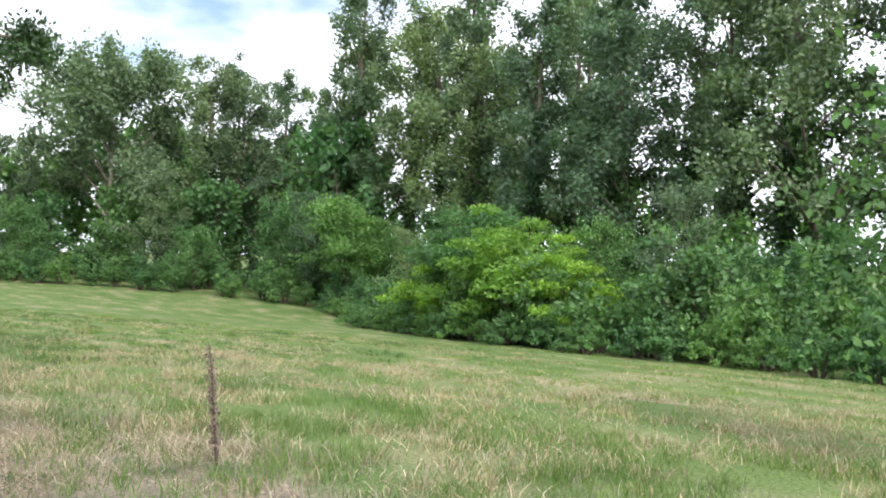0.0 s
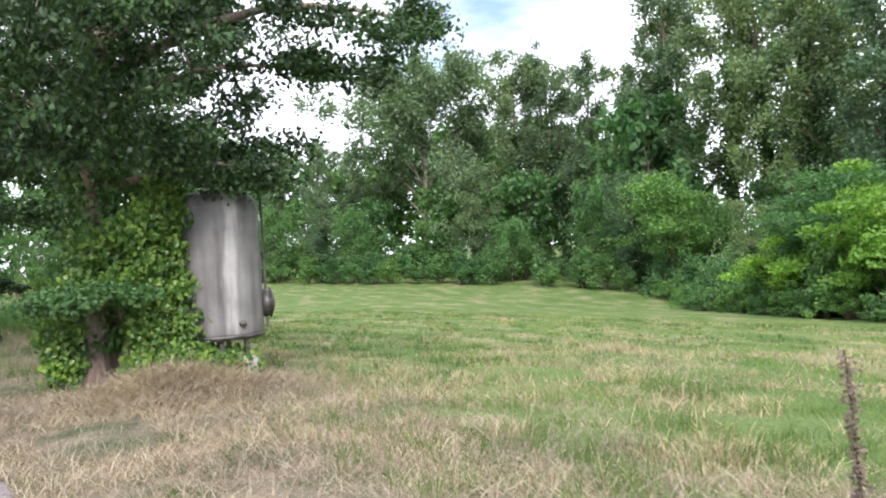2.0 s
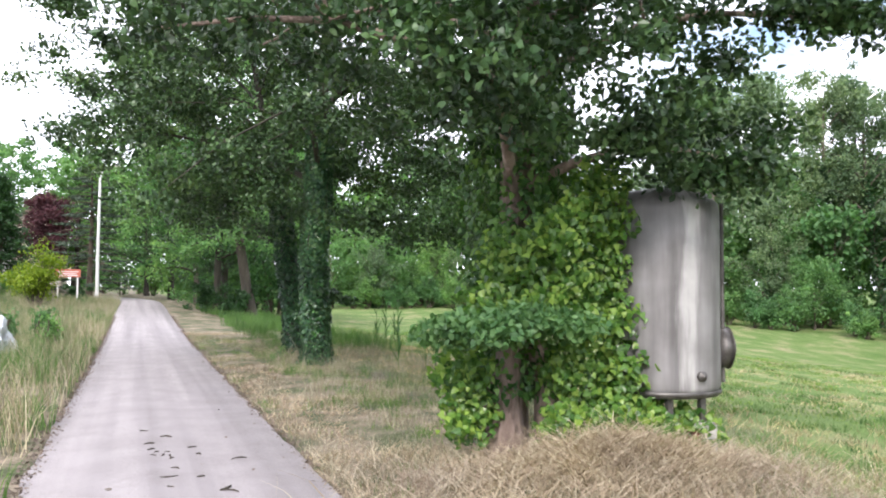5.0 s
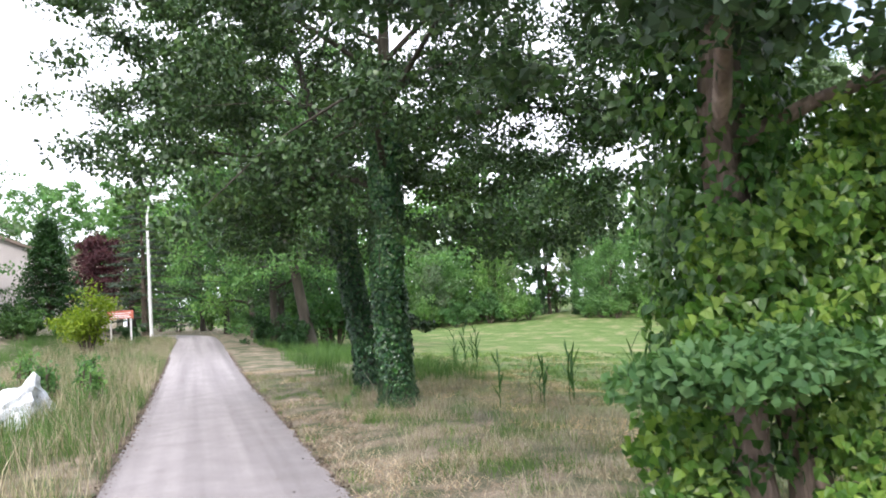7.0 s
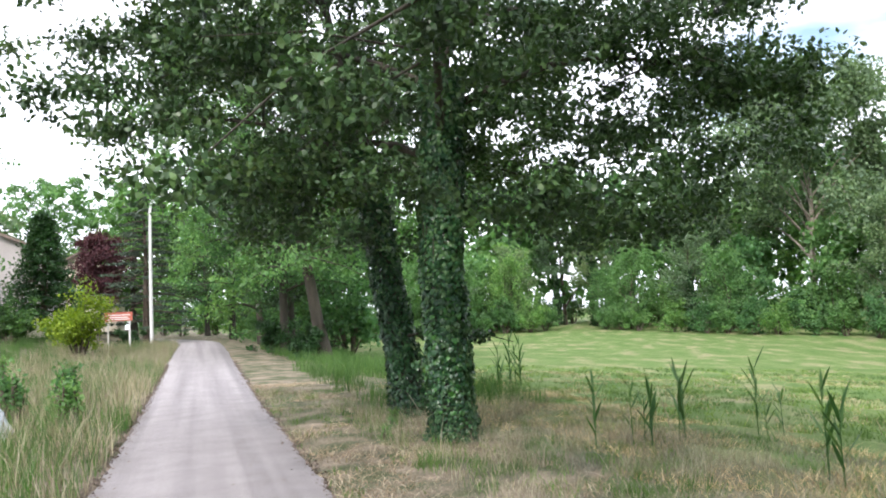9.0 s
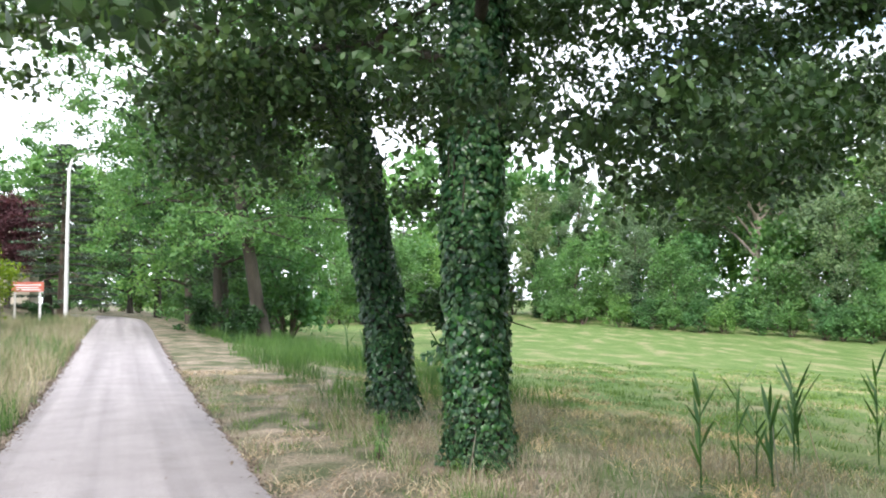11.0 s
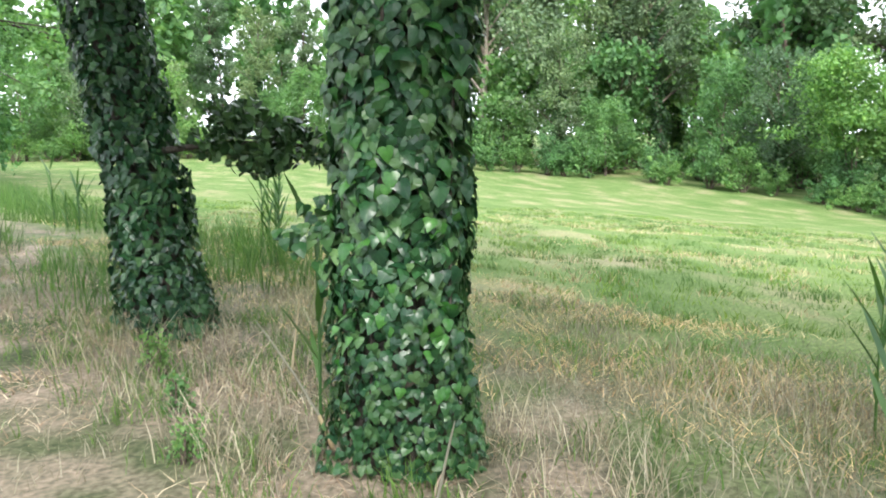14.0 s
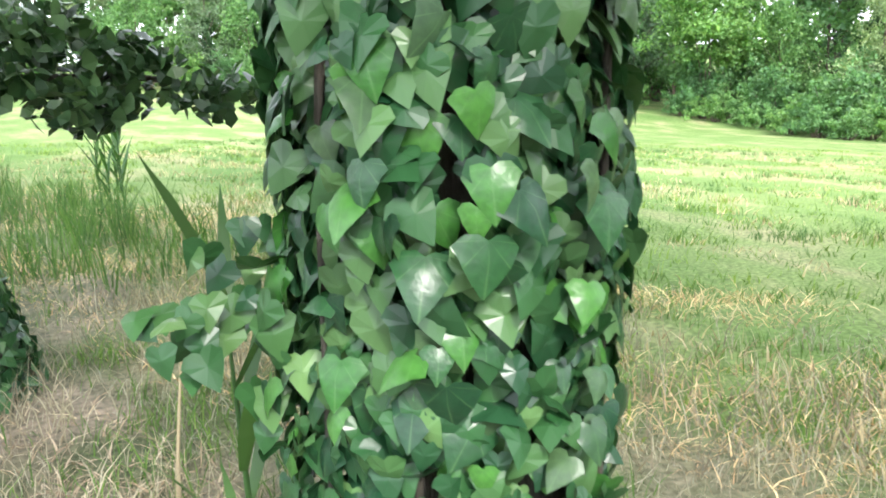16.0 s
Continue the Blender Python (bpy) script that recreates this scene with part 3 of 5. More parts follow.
def wood_tree(seed, h, spread, clear, leaf, count, size, ivy, bark, name, label, limbs=16, r0=0.3, clump=0.95, round_top=0.8):
    rng = np.random.default_rng(seed)
    ob = thing(name, 0, 0, 0, label, "tree", "trees of the wood")
    skel, clumps, tr = skeleton_of(rng, h, r0, clear, spread, limbs, (rng.normal() * 0.6, rng.normal() * 0.6), top_round=round_top, rise=0.45)
    tree_parts(ob, rng, skel, clumps, bark, leaf, size, count, clump * rng.uniform(0.7, 1.3, len(clumps)), flat=1.15)
    if ivy:
        n = int(ivy * 5000)
        z = rng.uniform(0, h * 0.62, n)
        a = rng.uniform(0, 6.28, n)
        r = (0.35 + 0.75 * rng.uniform(0, 1, n) ** 1.5) * (1.1 - 0.5 * z / (h * 0.62)) * (0.8 + 0.4 * np.sin(z * 2.1 + a * 2))
        c = np.stack([np.interp(z, tr[:, 2], tr[:, 0]) + r * np.cos(a), np.interp(z, tr[:, 2], tr[:, 1]) + r * np.sin(a), z], 1)
        part("ivy", mesh_np("ivy", *leaves(c, size * 0.9, TUFT, rng, np.stack([np.cos(a), np.sin(a), 0.2 + 0 * a], 1), 0.6, 0.6), M_WOOD_IVY), ob, "dark ivy round the trunk")
    return ob


def bush(seed, h, w, leaf, count, size, name, label, layered=False, category="bush", group="bushes along the wood's edge"):
    rng = np.random.default_rng(seed)
    ob = thing(name, 0, 0, 0, label, category, group)
    pieces, clumps = [], []
    for i in range(11):
        a, q = i * 2.4 + rng.normal() * 0.3, rng.uniform(0.15, 1)
        tip = np.array([math.cos(a) * w * rng.uniform(0.2, 1) * (1.1 - 0.5 * q), math.sin(a) * w * rng.uniform(0.2, 1) * (1.1 - 0.5 * q), h * (0.25 + 0.72 * q)])
        base = np.array([math.cos(a) * 0.15, math.sin(a) * 0.15, 0])
        pts = bow(base, tip, 0.1 * h, 5)
        pieces.append(tube(pts, np.linspace(0.05, 0.012, 5), 5))
        clumps += [pts[2], pts[3], pts[4], pts[4] + rng.normal(size=3) * 0.25 * w, pts[3] + rng.normal(size=3) * 0.3 * w]
    clumps = np.array(clumps)
    clumps[:, 2] = np.clip(clumps[:, 2], 0.15 * h, None)
    part("stem", mesh_np("stem", *join_np(pieces), M_BARK, True), ob, "", "stuff")
    c = cloud(rng, clumps, h * 0.19 * rng.uniform(0.6, 1.3, len(clumps)), count, 0.35 if layered else 0.75)
    part("crown", mesh_np("crown", *leaves(c, size, PLAIN, rng, spread=0.5 if layered else 1.0), leaf), ob)
    return ob


def place(source, spots, used):
    """The first spot takes the source itself, the others copies of it."""
    for x, y, s, rz in spots:
        m = pose(x, y, gz(x, y) - 0.08, 0, 0, rz)
        ob = copy_thing(source, m) if used.get(source) else source
        used[source] = True
        ob.matrix_basis = m
        ob.scale = (s, s, s * (0.92 + 0.16 * ((x * 7.3 + y * 3.1) % 1)))


used = {}
TALL = "tall grey-green poplar with ivy on its trunk, at the field's edge"
tall_kinds = [
    wood_tree(11, 22, 3.6, 5, M_WOOD_LEAF, 8600, 0.26, 0.9, M_BARK, "poplar", TALL, 20),
    wood_tree(12, 25, 3.0, 7, M_WOOD_LEAF, 8600, 0.26, 1.1, M_BARK, "poplar", TALL, 18),
    wood_tree(13, 21, 4.0, 5, M_WOOD_LEAF, 8600, 0.26, 0.7, M_BARK, "poplar", TALL, 20),
    wood_tree(14, 24, 3.4, 6, M_WOOD_LEAF, 8600, 0.26, 1.1, M_BARK, "poplar", TALL, 16),
]
big_tree = wood_tree(15, 28, 12.5, 8, M_WOOD_LEAF, 28000, 0.55, 0, M_BARK_PALE, "spreading_poplar", "spreading poplar with a pale forked trunk beyond the meadow", 24, 0.55, 2.5, 1.0)
mid_kinds = [
    wood_tree(21, 10, 3.4, 1.2, M_BUSH, 4300, 0.235, 0, M_BARK, "young_tree", "mid-green young broadleaf tree at the wood's edge", 18, 0.12, 0.9),
    wood_tree(22, 8, 3.0, 0.8, M_BUSH, 4300, 0.225, 0, M_BARK, "young_tree", "mid-green young broadleaf tree at the wood's edge", 18, 0.1, 0.9),
    wood_tree(23, 12, 3.4, 1.5, M_WOOD_LEAF, 4300, 0.235, 0.5, M_BARK, "young_tree", "grey-green young broadleaf tree at the wood's edge", 18, 0.14, 0.9),
]
far_kind = wood_tree(24, 10, 3.4, 0.8, M_BUSH, 1300, 0.52, 0, M_BARK, "far_tree", "distant green broadleaf tree on the horizon", 14, 0.12, 0.95)
bush_kinds = [
    bush(31, 3.2, 2.0, M_BUSH, 2200, 0.23, "bush", "dense green leafy bush at the field's edge"),
    bush(32, 2.4, 2.2, M_BUSH, 2200, 0.22, "bush", "dense green leafy bush at the field's edge"),
    bush(33, 4.2, 2.4, M_BUSH, 2500, 0.25, "bush", "tall green leafy bush at the field's edge"),
]
bramble = bush(34, 1.5, 1.9, M_BUSH, 2600, 0.15, "bramble_thicket", "low bramble and nettle thicket along the field's edge")
acacia = bush(35, 4.6, 2.9, M_ACACIA, 10000, 0.17, "acacia_sapling", "bright yellow-green acacia sapling in layered sprays", True)


def polar(deg, dist):
    """A spot seen from where the walk begins, by compass heading and distance."""
    return -0.2 + dist * math.sin(radians(deg)), -5.4 + dist * math.cos(radians(deg))


rngw = np.random.default_rng(77)
tall_spots = [[] for _ in tall_kinds]
for i, (deg, dist, size) in enumerate([(42.0, 106, 1.2), (43.4, 110, 1.3), (45.0, 104, 1.26), (46.4, 112, 1.22), (49.5, 102, 1.18), (51.8, 98, 1.5), (53.6, 102, 1.6), (55.2, 92, 1.5),
                                       (57.4, 88, 1.36), (59.4, 78, 1.3), (61.6, 74, 1.34), (63.8, 66, 1.2), (66.4, 70, 1.35), (69.0, 60, 1.18), (71.6, 56, 1.15), (74.2, 62, 1.25), (77.0, 54, 1.12),
                                       (79.9, 52, 1.12), (83.0, 48, 1.08), (86.2, 52, 1.12), (90.5, 48, 1.1), (95, 50, 1.1), (101, 46, 1.0), (108, 48, 1.0), (117, 46, 1.0), (128, 48, 1.0), (60.5, 96, 1.5), (68, 84, 1.45),
                                       (39.5, 134, 0.95), (31, 126, 0.85), (28.5, 120, 0.85), (26, 128, 0.85), (23.5, 120, 0.85), (21.5, 128, 0.85)]):
    x, y = polar(deg, dist)
    tall_spots[i % 4].append((x, y, rngw.uniform(0.93, 1.07) * size, rngw.uniform(0, 360)))
for s, spots in zip(tall_kinds, tall_spots):
    place(s, spots, used)
BIG = (66.8, 88.4)
place(big_tree, [(*BIG, 0.84, 40)], used)

# the wood's edge: young trees behind, bushes before them, brambles in front
EDGE = [(22, -18), (27, -5), (31, 0), (33, 6.5), (37, 17), (47.5, 32.5), (57, 41.5), (60.5, 48.5), (60, 55), (58.5, 64), (54.5, 74), (50, 82), (46, 91), (41, 99), (27, 98), (18, 102), (10, 100)]


def along(points, step, jitter, rng, offset):
    out = []
    for (x0, y0), (x1, y1) in zip(points, points[1:]):
        d = math.hypot(x1 - x0, y1 - y0)
        nx, ny = (y1 - y0) / d, -(x1 - x0) / d
        for k in range(max(1, int(d / step))):
            f = (k + rng.uniform(0.2, 0.8)) * step / d
            o = offset + rng.uniform(-jitter, jitter)
            out.append((x0 + (x1 - x0) * f + nx * o, y0 + (y1 - y0) * f + ny * o))
    return out


mid_spots, bush_spots, far_spots = [[], [], []], [[], [], []], []
for i, (x, y) in enumerate(along(EDGE, 4.6, 1.2, rngw, 6.0)):
    if math.hypot(x - BIG[0] + 4, y - BIG[1] + 5) > 8:
        mid_spots[i % 3].append((x, y, rngw.uniform(0.42, 0.66) if y < 36 else rngw.uniform(0.75, 1.05), rngw.uniform(0, 360)))
for i, (x, y) in enumerate(along(EDGE, 5.0, 1.0, rngw, 11.0)):
    far_spots.append((x, y, rngw.uniform(0.55, 0.75) if y < 36 else rngw.uniform(0.9, 1.25), rngw.uniform(0, 360)))
for i, (x, y) in enumerate(along(EDGE, 2.6, 0.8, rngw, 2.6)):
    bush_spots[i % 3].append((x, y, rngw.uniform(0.75, 1.15), rngw.uniform(0, 360)))
for i, (x, y) in enumerate(along(EDGE, 3.6, 1.0, rngw, 9.0) + along(EDGE, 4.2, 1.2, rngw, 16.0)):
    bush_spots[i % 3].append((x, y, rngw.uniform(1.1, 1.6), rngw.uniform(0, 360)))
for s, spots in list(zip(mid_kinds, mid_spots)) + list(zip(bush_kinds, bush_spots)):
    place(s, spots, used)
place(far_kind, far_spots, used)
place(bramble, [(x, y, rngw.uniform(0.8, 1.1), rngw.uniform(0, 360)) for x, y in along(EDGE[:8], 2.0, 0.5, rngw, 0.9)], used)
place(acacia, [(*polar(57.2, 53.0), 1.2, 20), (*polar(62.6, 45.0), 1.45, 130), (*polar(66.0, 43.0), 1.1, 200)], used)
place(bush_kinds[2], [(*polar(75.2, 38.5), 1.35, 40), (*polar(79.5, 37.5), 1.15, 140)], used)
locust = bush(36, 12.0, 4.6, M_BUSH, 13000, 0.30, "locust_tree", "feathery mid-green locust tree in layered sprays at the meadow's corner", True, "tree", "trees of the wood")
place(locust, [(61.8, 44.2, 1.0, 60), (43.5, 20.5, 0.75, 200)], used)
place(bush_kinds[0], [(x, y, 1.3, rngw.uniform(0, 360)) for x, y in ((-14, 112), (-11, 118), (-6, 122), (-2, 120), (2, 117), (5, 112), (8, 106), (6, 96), (5.5, 82), (7, 66), (8.5, 58))], used)
# woods and field margin round the rest of the horizon
far_row = along([(-70, 60), (-60, 120), (-20, 150), (30, 140), (70, 120), (100, 60), (95, 0), (60, -50), (0, -70), (-60, -40), (-75, 20), (-70, 60)], 9.0, 3, rngw, 0)
place(far_kind, [(x, y, rngw.uniform(1.2, 1.8), rngw.uniform(0, 360)) for x, y in far_row], used)
place(far_kind, [(x, y, rngw.uniform(1.5, 2.2), rngw.uniform(0, 360)) for x, y in along([(18, 116), (40, 120), (64, 114), (84, 104), (88, 84), (80, 64), (70, 50)], 6.5, 2, rngw, 0)], used)
place(bush_kinds[2], [(x + 2.0, y - 2.0, rngw.uniform(1.0, 1.5), rngw.uniform(0, 360)) for x, y in along([(-60, 112), (-20, 140), (30, 132), (66, 112)], 5.0, 2, rngw, 0)], used)


# ---- the lane's trees ----
def ivy_points(rng, tr, z0, z1, radius, thick, n):
    """Points and outward normals on an ivy-covered stem."""
    z = rng.uniform(z0, z1, n)
    a = rng.uniform(0, 2 * math.pi, n)
    r = np.interp(z, [z0, z1], radius) * (0.92 + 0.10 * np.sin(3 * a + z * 2.0) + 0.05 * np.sin(7 * z + a)) + 0.13 * np.exp(-np.clip(z, 0, None) / 0.28) + thick * rng.uniform(-0.6, 1, n)
    c = np.stack([np.interp(z, tr[:, 2], tr[:, 0]) + r * np.cos(a), np.interp(z, tr[:, 2], tr[:, 1]) + r * np.sin(a), z], 1)
    return c, np.stack([np.cos(a), np.sin(a), np.full(n, 0.25)], 1)


def crown_clumps(rng, centre, radii, n, floor):
    """Clump places through an ellipsoid, more of them towards its skin, none under the floor."""
    d = rng.normal(size=(n * 3, 3))
    d /= np.linalg.norm(d, axis=1)[:, None]
    p = np.asarray(centre) + d * (rng.uniform(0.15, 1, n * 3) ** 0.45)[:, None] * np.asarray(radii)
    return p[p[:, 2] > floor][:n]


def oak_tank_tree():
    rng = np.random.default_rng(41)
    ox, oy = 3.5, 10.6
    ob = thing("ivy_clad_oak", ox, oy, gz(ox, oy), "leaning oak smothered in ivy beside a steel tank", "tree", "trees along the lane")
    skel, clumps, tr = skeleton_of(rng, 11.5, 0.21, 3.6, 4.4, 17, (0.5, 0.2), low=0.3, twigs=4)
    second = tube([(-0.15, -0.45, 0), (-0.12, -0.35, 0.7), (0.05, -0.1, 1.8), (0.1, 0, 3.2), (0.4, 0.1, 5)], [0.22, 0.13, 0.15, 0.13, 0.1], 9)
    third = tube([(0.42, -0.3, 0), (0.35, -0.3, 0.8), (0.1, -0.1, 2.0)], [0.2, 0.12, 0.11], 8)
    reach = [tube(bow((0.3, 0, 4.6), (4.6, -1.9, 5.5), 0.6, 7), np.linspace(0.11, 0.02, 7), 6), tube(bow((0.2, -0.1, 2.9), (2.4, -1.3, 3.0), 0.35, 6), np.linspace(0.07, 0.015, 6), 6),
             tube(bow((0.0, -0.2, 3.0), (-1.2, -2.2, 3.6), 0.3, 6), np.linspace(0.07, 0.015, 6), 6)]
    extra = np.array([(1.5, -1.0, 3.05), (1.9, -1.3, 3.0), (2.4, -1.3, 2.95), (1.1, -1.2, 3.2), (2.6, -0.9, 3.1), (0.6, -1.3, 3.3), (3.9, -2.0, 5.2), (3.3, -1.8, 5.5), (2.7, -1.3, 5.6), (4.2, -1.7, 4.9), (3.6, -2.6, 5.0), (4.7, -1.8, 5.3), (4.5, -2.2, 5.7), (4.9, -1.6, 5.6),
                      (-1.2, -2.2, 3.6), (-0.7, -1.6, 3.6), (-0.3, -1.3, 3.3), (-1.5, -1.6, 4.1), (0.3, -1.2, 4.2), (1.2, -0.9, 4.4), (2.0, -0.6, 4.0), (2.2, 0.2, 3.6), (0.2, -1.4, 5.2), (-0.9, -1.0, 4.7)])
    clumps = np.concatenate([clumps, extra, extra + rng.normal(size=extra.shape) * 0.35, crown_clumps(rng, (-0.1, 0.0, 6.6), (3.8, 3.5, 3.9), 110, 3.2)])
    tree_parts(ob, rng, join_np([skel, second, third, *reach]), clumps, M_BARK_RED, M_OAK, 0.092, 60000, 0.58, OAK, 0.55, "reddish peeling bark", "dense dark green oak foliage")
    c, nm = ivy_points(rng, tr, 0.6, 5.2, (0.50, 0.5), 0.22, 7000)
    part("ivy", mesh_np("ivy", *leaves(c, 0.085, IVY_SMALL, rng, nm, 0.7, 0.5), M_IVY_SUNLIT), ob, "thick leafy ivy round the stem")
    hump = np.array([(0.35, -0.75, 0.35), (0.8, -0.7, 0.4), (0.5, -0.6, 0.9), (0.75, -0.5, 1.35), (0.55, -0.55, 1.8), (-0.55, -0.35, 0.45), (-0.6, -0.3, 0.9), (1.05, -0.55, 0.55), (0.2, -0.55, 1.7), (0.3, -0.6, 2.3), (-0.2, -0.5, 2.1), (0.6, -0.5, 2.5), (-0.3, -0.5, 1.6), (1.35, -0.6, 0.3), (1.6, -0.75, 0.28), (1.15, -0.6, 0.95), (1.1, -0.5, 1.5), (1.0, -0.45, 2.0), (1.05, -0.5, 2.5), (1.85, -0.8, 0.22), (1.2, -0.7, 0.4), (0.9, -0.5, 2.9)])
    c = cloud(rng, hump, 0.36, 9500, 0.9)
    # the sunlit middle of the ivy, its brightness carried by the leaf colour
    part("ivy", mesh_np("ivy", *leaves(c, 0.08, IVY_SMALL, rng, np.tile([(-0.4, -1.0, 0.35)], (len(c), 1)), 0.6, 0.5), M_IVY_SUNLIT), ob, "ivy leaves coloured a bright sunlit green")
    low = np.array([(-0.75, -0.9, 1.42), (-0.35, -0.95, 1.5), (-0.95, -0.8, 1.36), (0.0, -0.95, 1.45), (0.3, -0.95, 1.4), (-0.55, -1.1, 1.36)])
    c = cloud(rng, low, 0.40, 2600, 0.42)
    part("leafy_shoot", mesh_np("leafy_shoot", *leaves(c, 0.09, OAK, rng), M_BUSH), ob, "low leafy oak shoots", "stuff")


def twin_oaks():
    rng = np.random.default_rng(43)
    ox, oy = 3.65, 21.32
    ob = thing("ivy_clad_oak", ox, oy, gz(ox, oy), "oak whose straight trunk is wrapped in glossy ivy", "tree", "trees along the lane")
    skel, clumps, tr = skeleton_of(rng, 13, 0.215, 4.0, 5.6, 20, (-0.1, 0.15), low=0.3, twigs=4)
    clumps = np.concatenate([clumps, crown_clumps(rng, (0.2, 0.8, 6.9), (6.5, 5.6, 4.3), 150, 3.1)])
    clumps = np.concatenate([clumps, crown_clumps(rng, (3.9, -0.7, 5.0), (3.4, 2.4, 1.7), 14, 3.5)])
    hang = np.array([(1.7, -1.5, 3.0), (2.4, -1.2, 3.1), (2.9, -0.8, 3.0), (3.4, -0.4, 3.1), (1.3, -2.2, 3.3), (2.2, -2.2, 3.4), (3.6, -1.5, 3.4), (4.2, -0.3, 3.3), (1.0, -1.2, 3.2), (2.0, -0.4, 2.9), (2.7, -1.8, 3.7), (3.9, -0.9, 3.9), (4.6, 0.2, 3.6), (-1.5, -2.0, 3.7), (-2.5, -1.5, 4.0), (-0.8, -1.8, 3.4), (0.3, -1.8, 3.2), (-3.5, -1.0, 4.3), (-4.5, 0.0, 4.6), (-1.2, 0.5, 3.1), (-2.0, 1.5, 3.3), (0.8, -2.3, 3.4), (-5.4, -0.6, 4.9), (-5.0, 1.0, 5.4), (-3.0, 0.5, 3.8)])
    clumps = np.concatenate([clumps, hang])
    tree_parts(ob, rng, skel, clumps, M_BARK_DARK, M_OAK, 0.10, 96000, 0.76, OAK, 0.55, "dark bark", "dark green oak foliage in drooping layers")
    c, nm = ivy_points(rng, tr, 0.02, 5.5, (0.32, 0.31), 0.055, 12000)
    near = (c[:, 2] > 0.45) & (c[:, 2] < 2.1) & (nm[:, 0] * -0.84 + nm[:, 1] * -0.54 > 0.25)
    chosen = np.flatnonzero(near)[:300]
    rest = np.setdiff1d(np.arange(len(c)), chosen)
    sz = 0.050 + 0.022 * smooth((c[:, 2] - 0.3) / 1.0)
    part("ivy", mesh_np("ivy", *leaves(c[rest], sz[rest], IVY, rng, nm[rest], 0.9, 0.38, 0.35), M_IVY), ob, "glossy dark ivy leaves", "stuff")
    shapes = []
    for k in range(5):
        v, t = IVY
        v = v * np.array([rng.uniform(0.9, 1.15), rng.uniform(0.9, 1.1), rng.uniform(0.6, 1.6)]) - np.array([0, 0.15, 0])
        shapes.append(mesh_np("ivy_leaf", v, t, (M_IVY_A, M_IVY_B, M_IVY_A, M_IVY_C, M_IVY_B)[k], True))
    for i in chosen:
        n = Vector(nm[i] + rng.normal(size=3) * 0.42).normalized()
        down = Vector((rng.normal() * 0.35, rng.normal() * 0.35, -1))
        down = (down - n * down.dot(n)).normalized()
        side = down.cross(n)
        s = float(sz[i] * rng.uniform(0.8, 1.45))
        leaf = part("ivy_leaf", shapes[int(rng.integers(0, 5))], ob)
        m = Matrix((side, down, n)).transposed().to_4x4()
        leaf.matrix_basis = Matrix.Translation(Vector(c[i]) + n * 0.03) @ m @ Matrix.Diagonal((s, s, s, 1))
    vines = [tube(np.stack([np.interp(z, tr[:, 2], tr[:, 0]) + 0.295 * np.cos(a0 + z * w), np.interp(z, tr[:, 2], tr[:, 1]) + 0.295 * np.sin(a0 + z * w), z], 1), np.full(len(z), 0.009), 5)
             for z in [np.linspace(0, 5, 24)] for a0, w in ((3.4, 0.2), (4.0, -0.25), (2.6, 0.3), (4.8, 0.15), (1.0, 0.2))]
    part("ivy_stem", mesh_np("ivy_stem", *join_np(vines), M_BARK_DARK, True), ob, "woody ivy stems")
    # a spray of ivy that stands off the stem, towards the lane
    spray = np.array([(-0.34, 0.24, 1.24), (-0.30, 0.20, 1.12), (-0.42, 0.30, 1.12), (-0.34, 0.22, 0.98)])
    c = cloud(rng, spray, 0.12, 46, 0.9)
    part("ivy_spray", mesh_np("ivy_spray", *leaves(c, 0.075, IVY, rng, np.tile([(-0.8, -0.5, 0.3)], (len(c), 1)), 0.9, 0.4), M_IVY), ob)

    ox, oy = 3.84, 24.75
    ob = thing("ivy_clad_oak", ox, oy, gz(ox, oy), "leaning oak with a dark ivy-wrapped trunk", "tree", "trees along the lane")
    skel, clumps, tr = skeleton_of(rng, 11.5, 0.20, 4.0, 4.6, 16, (-1.4, 1.6), low=0.3, twigs=4)
    clumps = np.concatenate([clumps, crown_clumps(rng, (-0.8, 1.6, 6.8), (5.2, 4.6, 3.8), 70, 3.3)])
    shoot = np.array([(0.5, -0.35, 1.78), (0.8, -0.55, 1.62), (0.35, -0.25, 1.55), (1.15, -0.8, 1.46), (0.65, -0.5, 1.42)])
    twig = tube(bow((0, 0, 1.5), (1.8, -0.9, 1.3), 0.15, 5), np.linspace(0.03, 0.006, 5), 5)
    tree_parts(ob, rng, join_np([skel, twig]), clumps, M_BARK_DARK, M_OAK, 0.11, 36000, 0.72, OAK, 0.55, "dark bark", "dark green oak foliage")
    c = cloud(rng, shoot, 0.30, 950, 0.5)
    part("leafy_shoot", mesh_np("leafy_shoot", *leaves(c, 0.10, OAK, rng), M_OAK), ob, "low leafy side shoot", "stuff")
    c, nm = ivy_points(rng, tr, 0.02, 5.5, (0.32, 0.28), 0.06, 7500)
    part("ivy", mesh_np("ivy", *leaves(c, 0.085, IVY_SMALL, rng, nm, 0.8, 0.45), M_IVY), ob, "dark ivy leaves", "stuff")


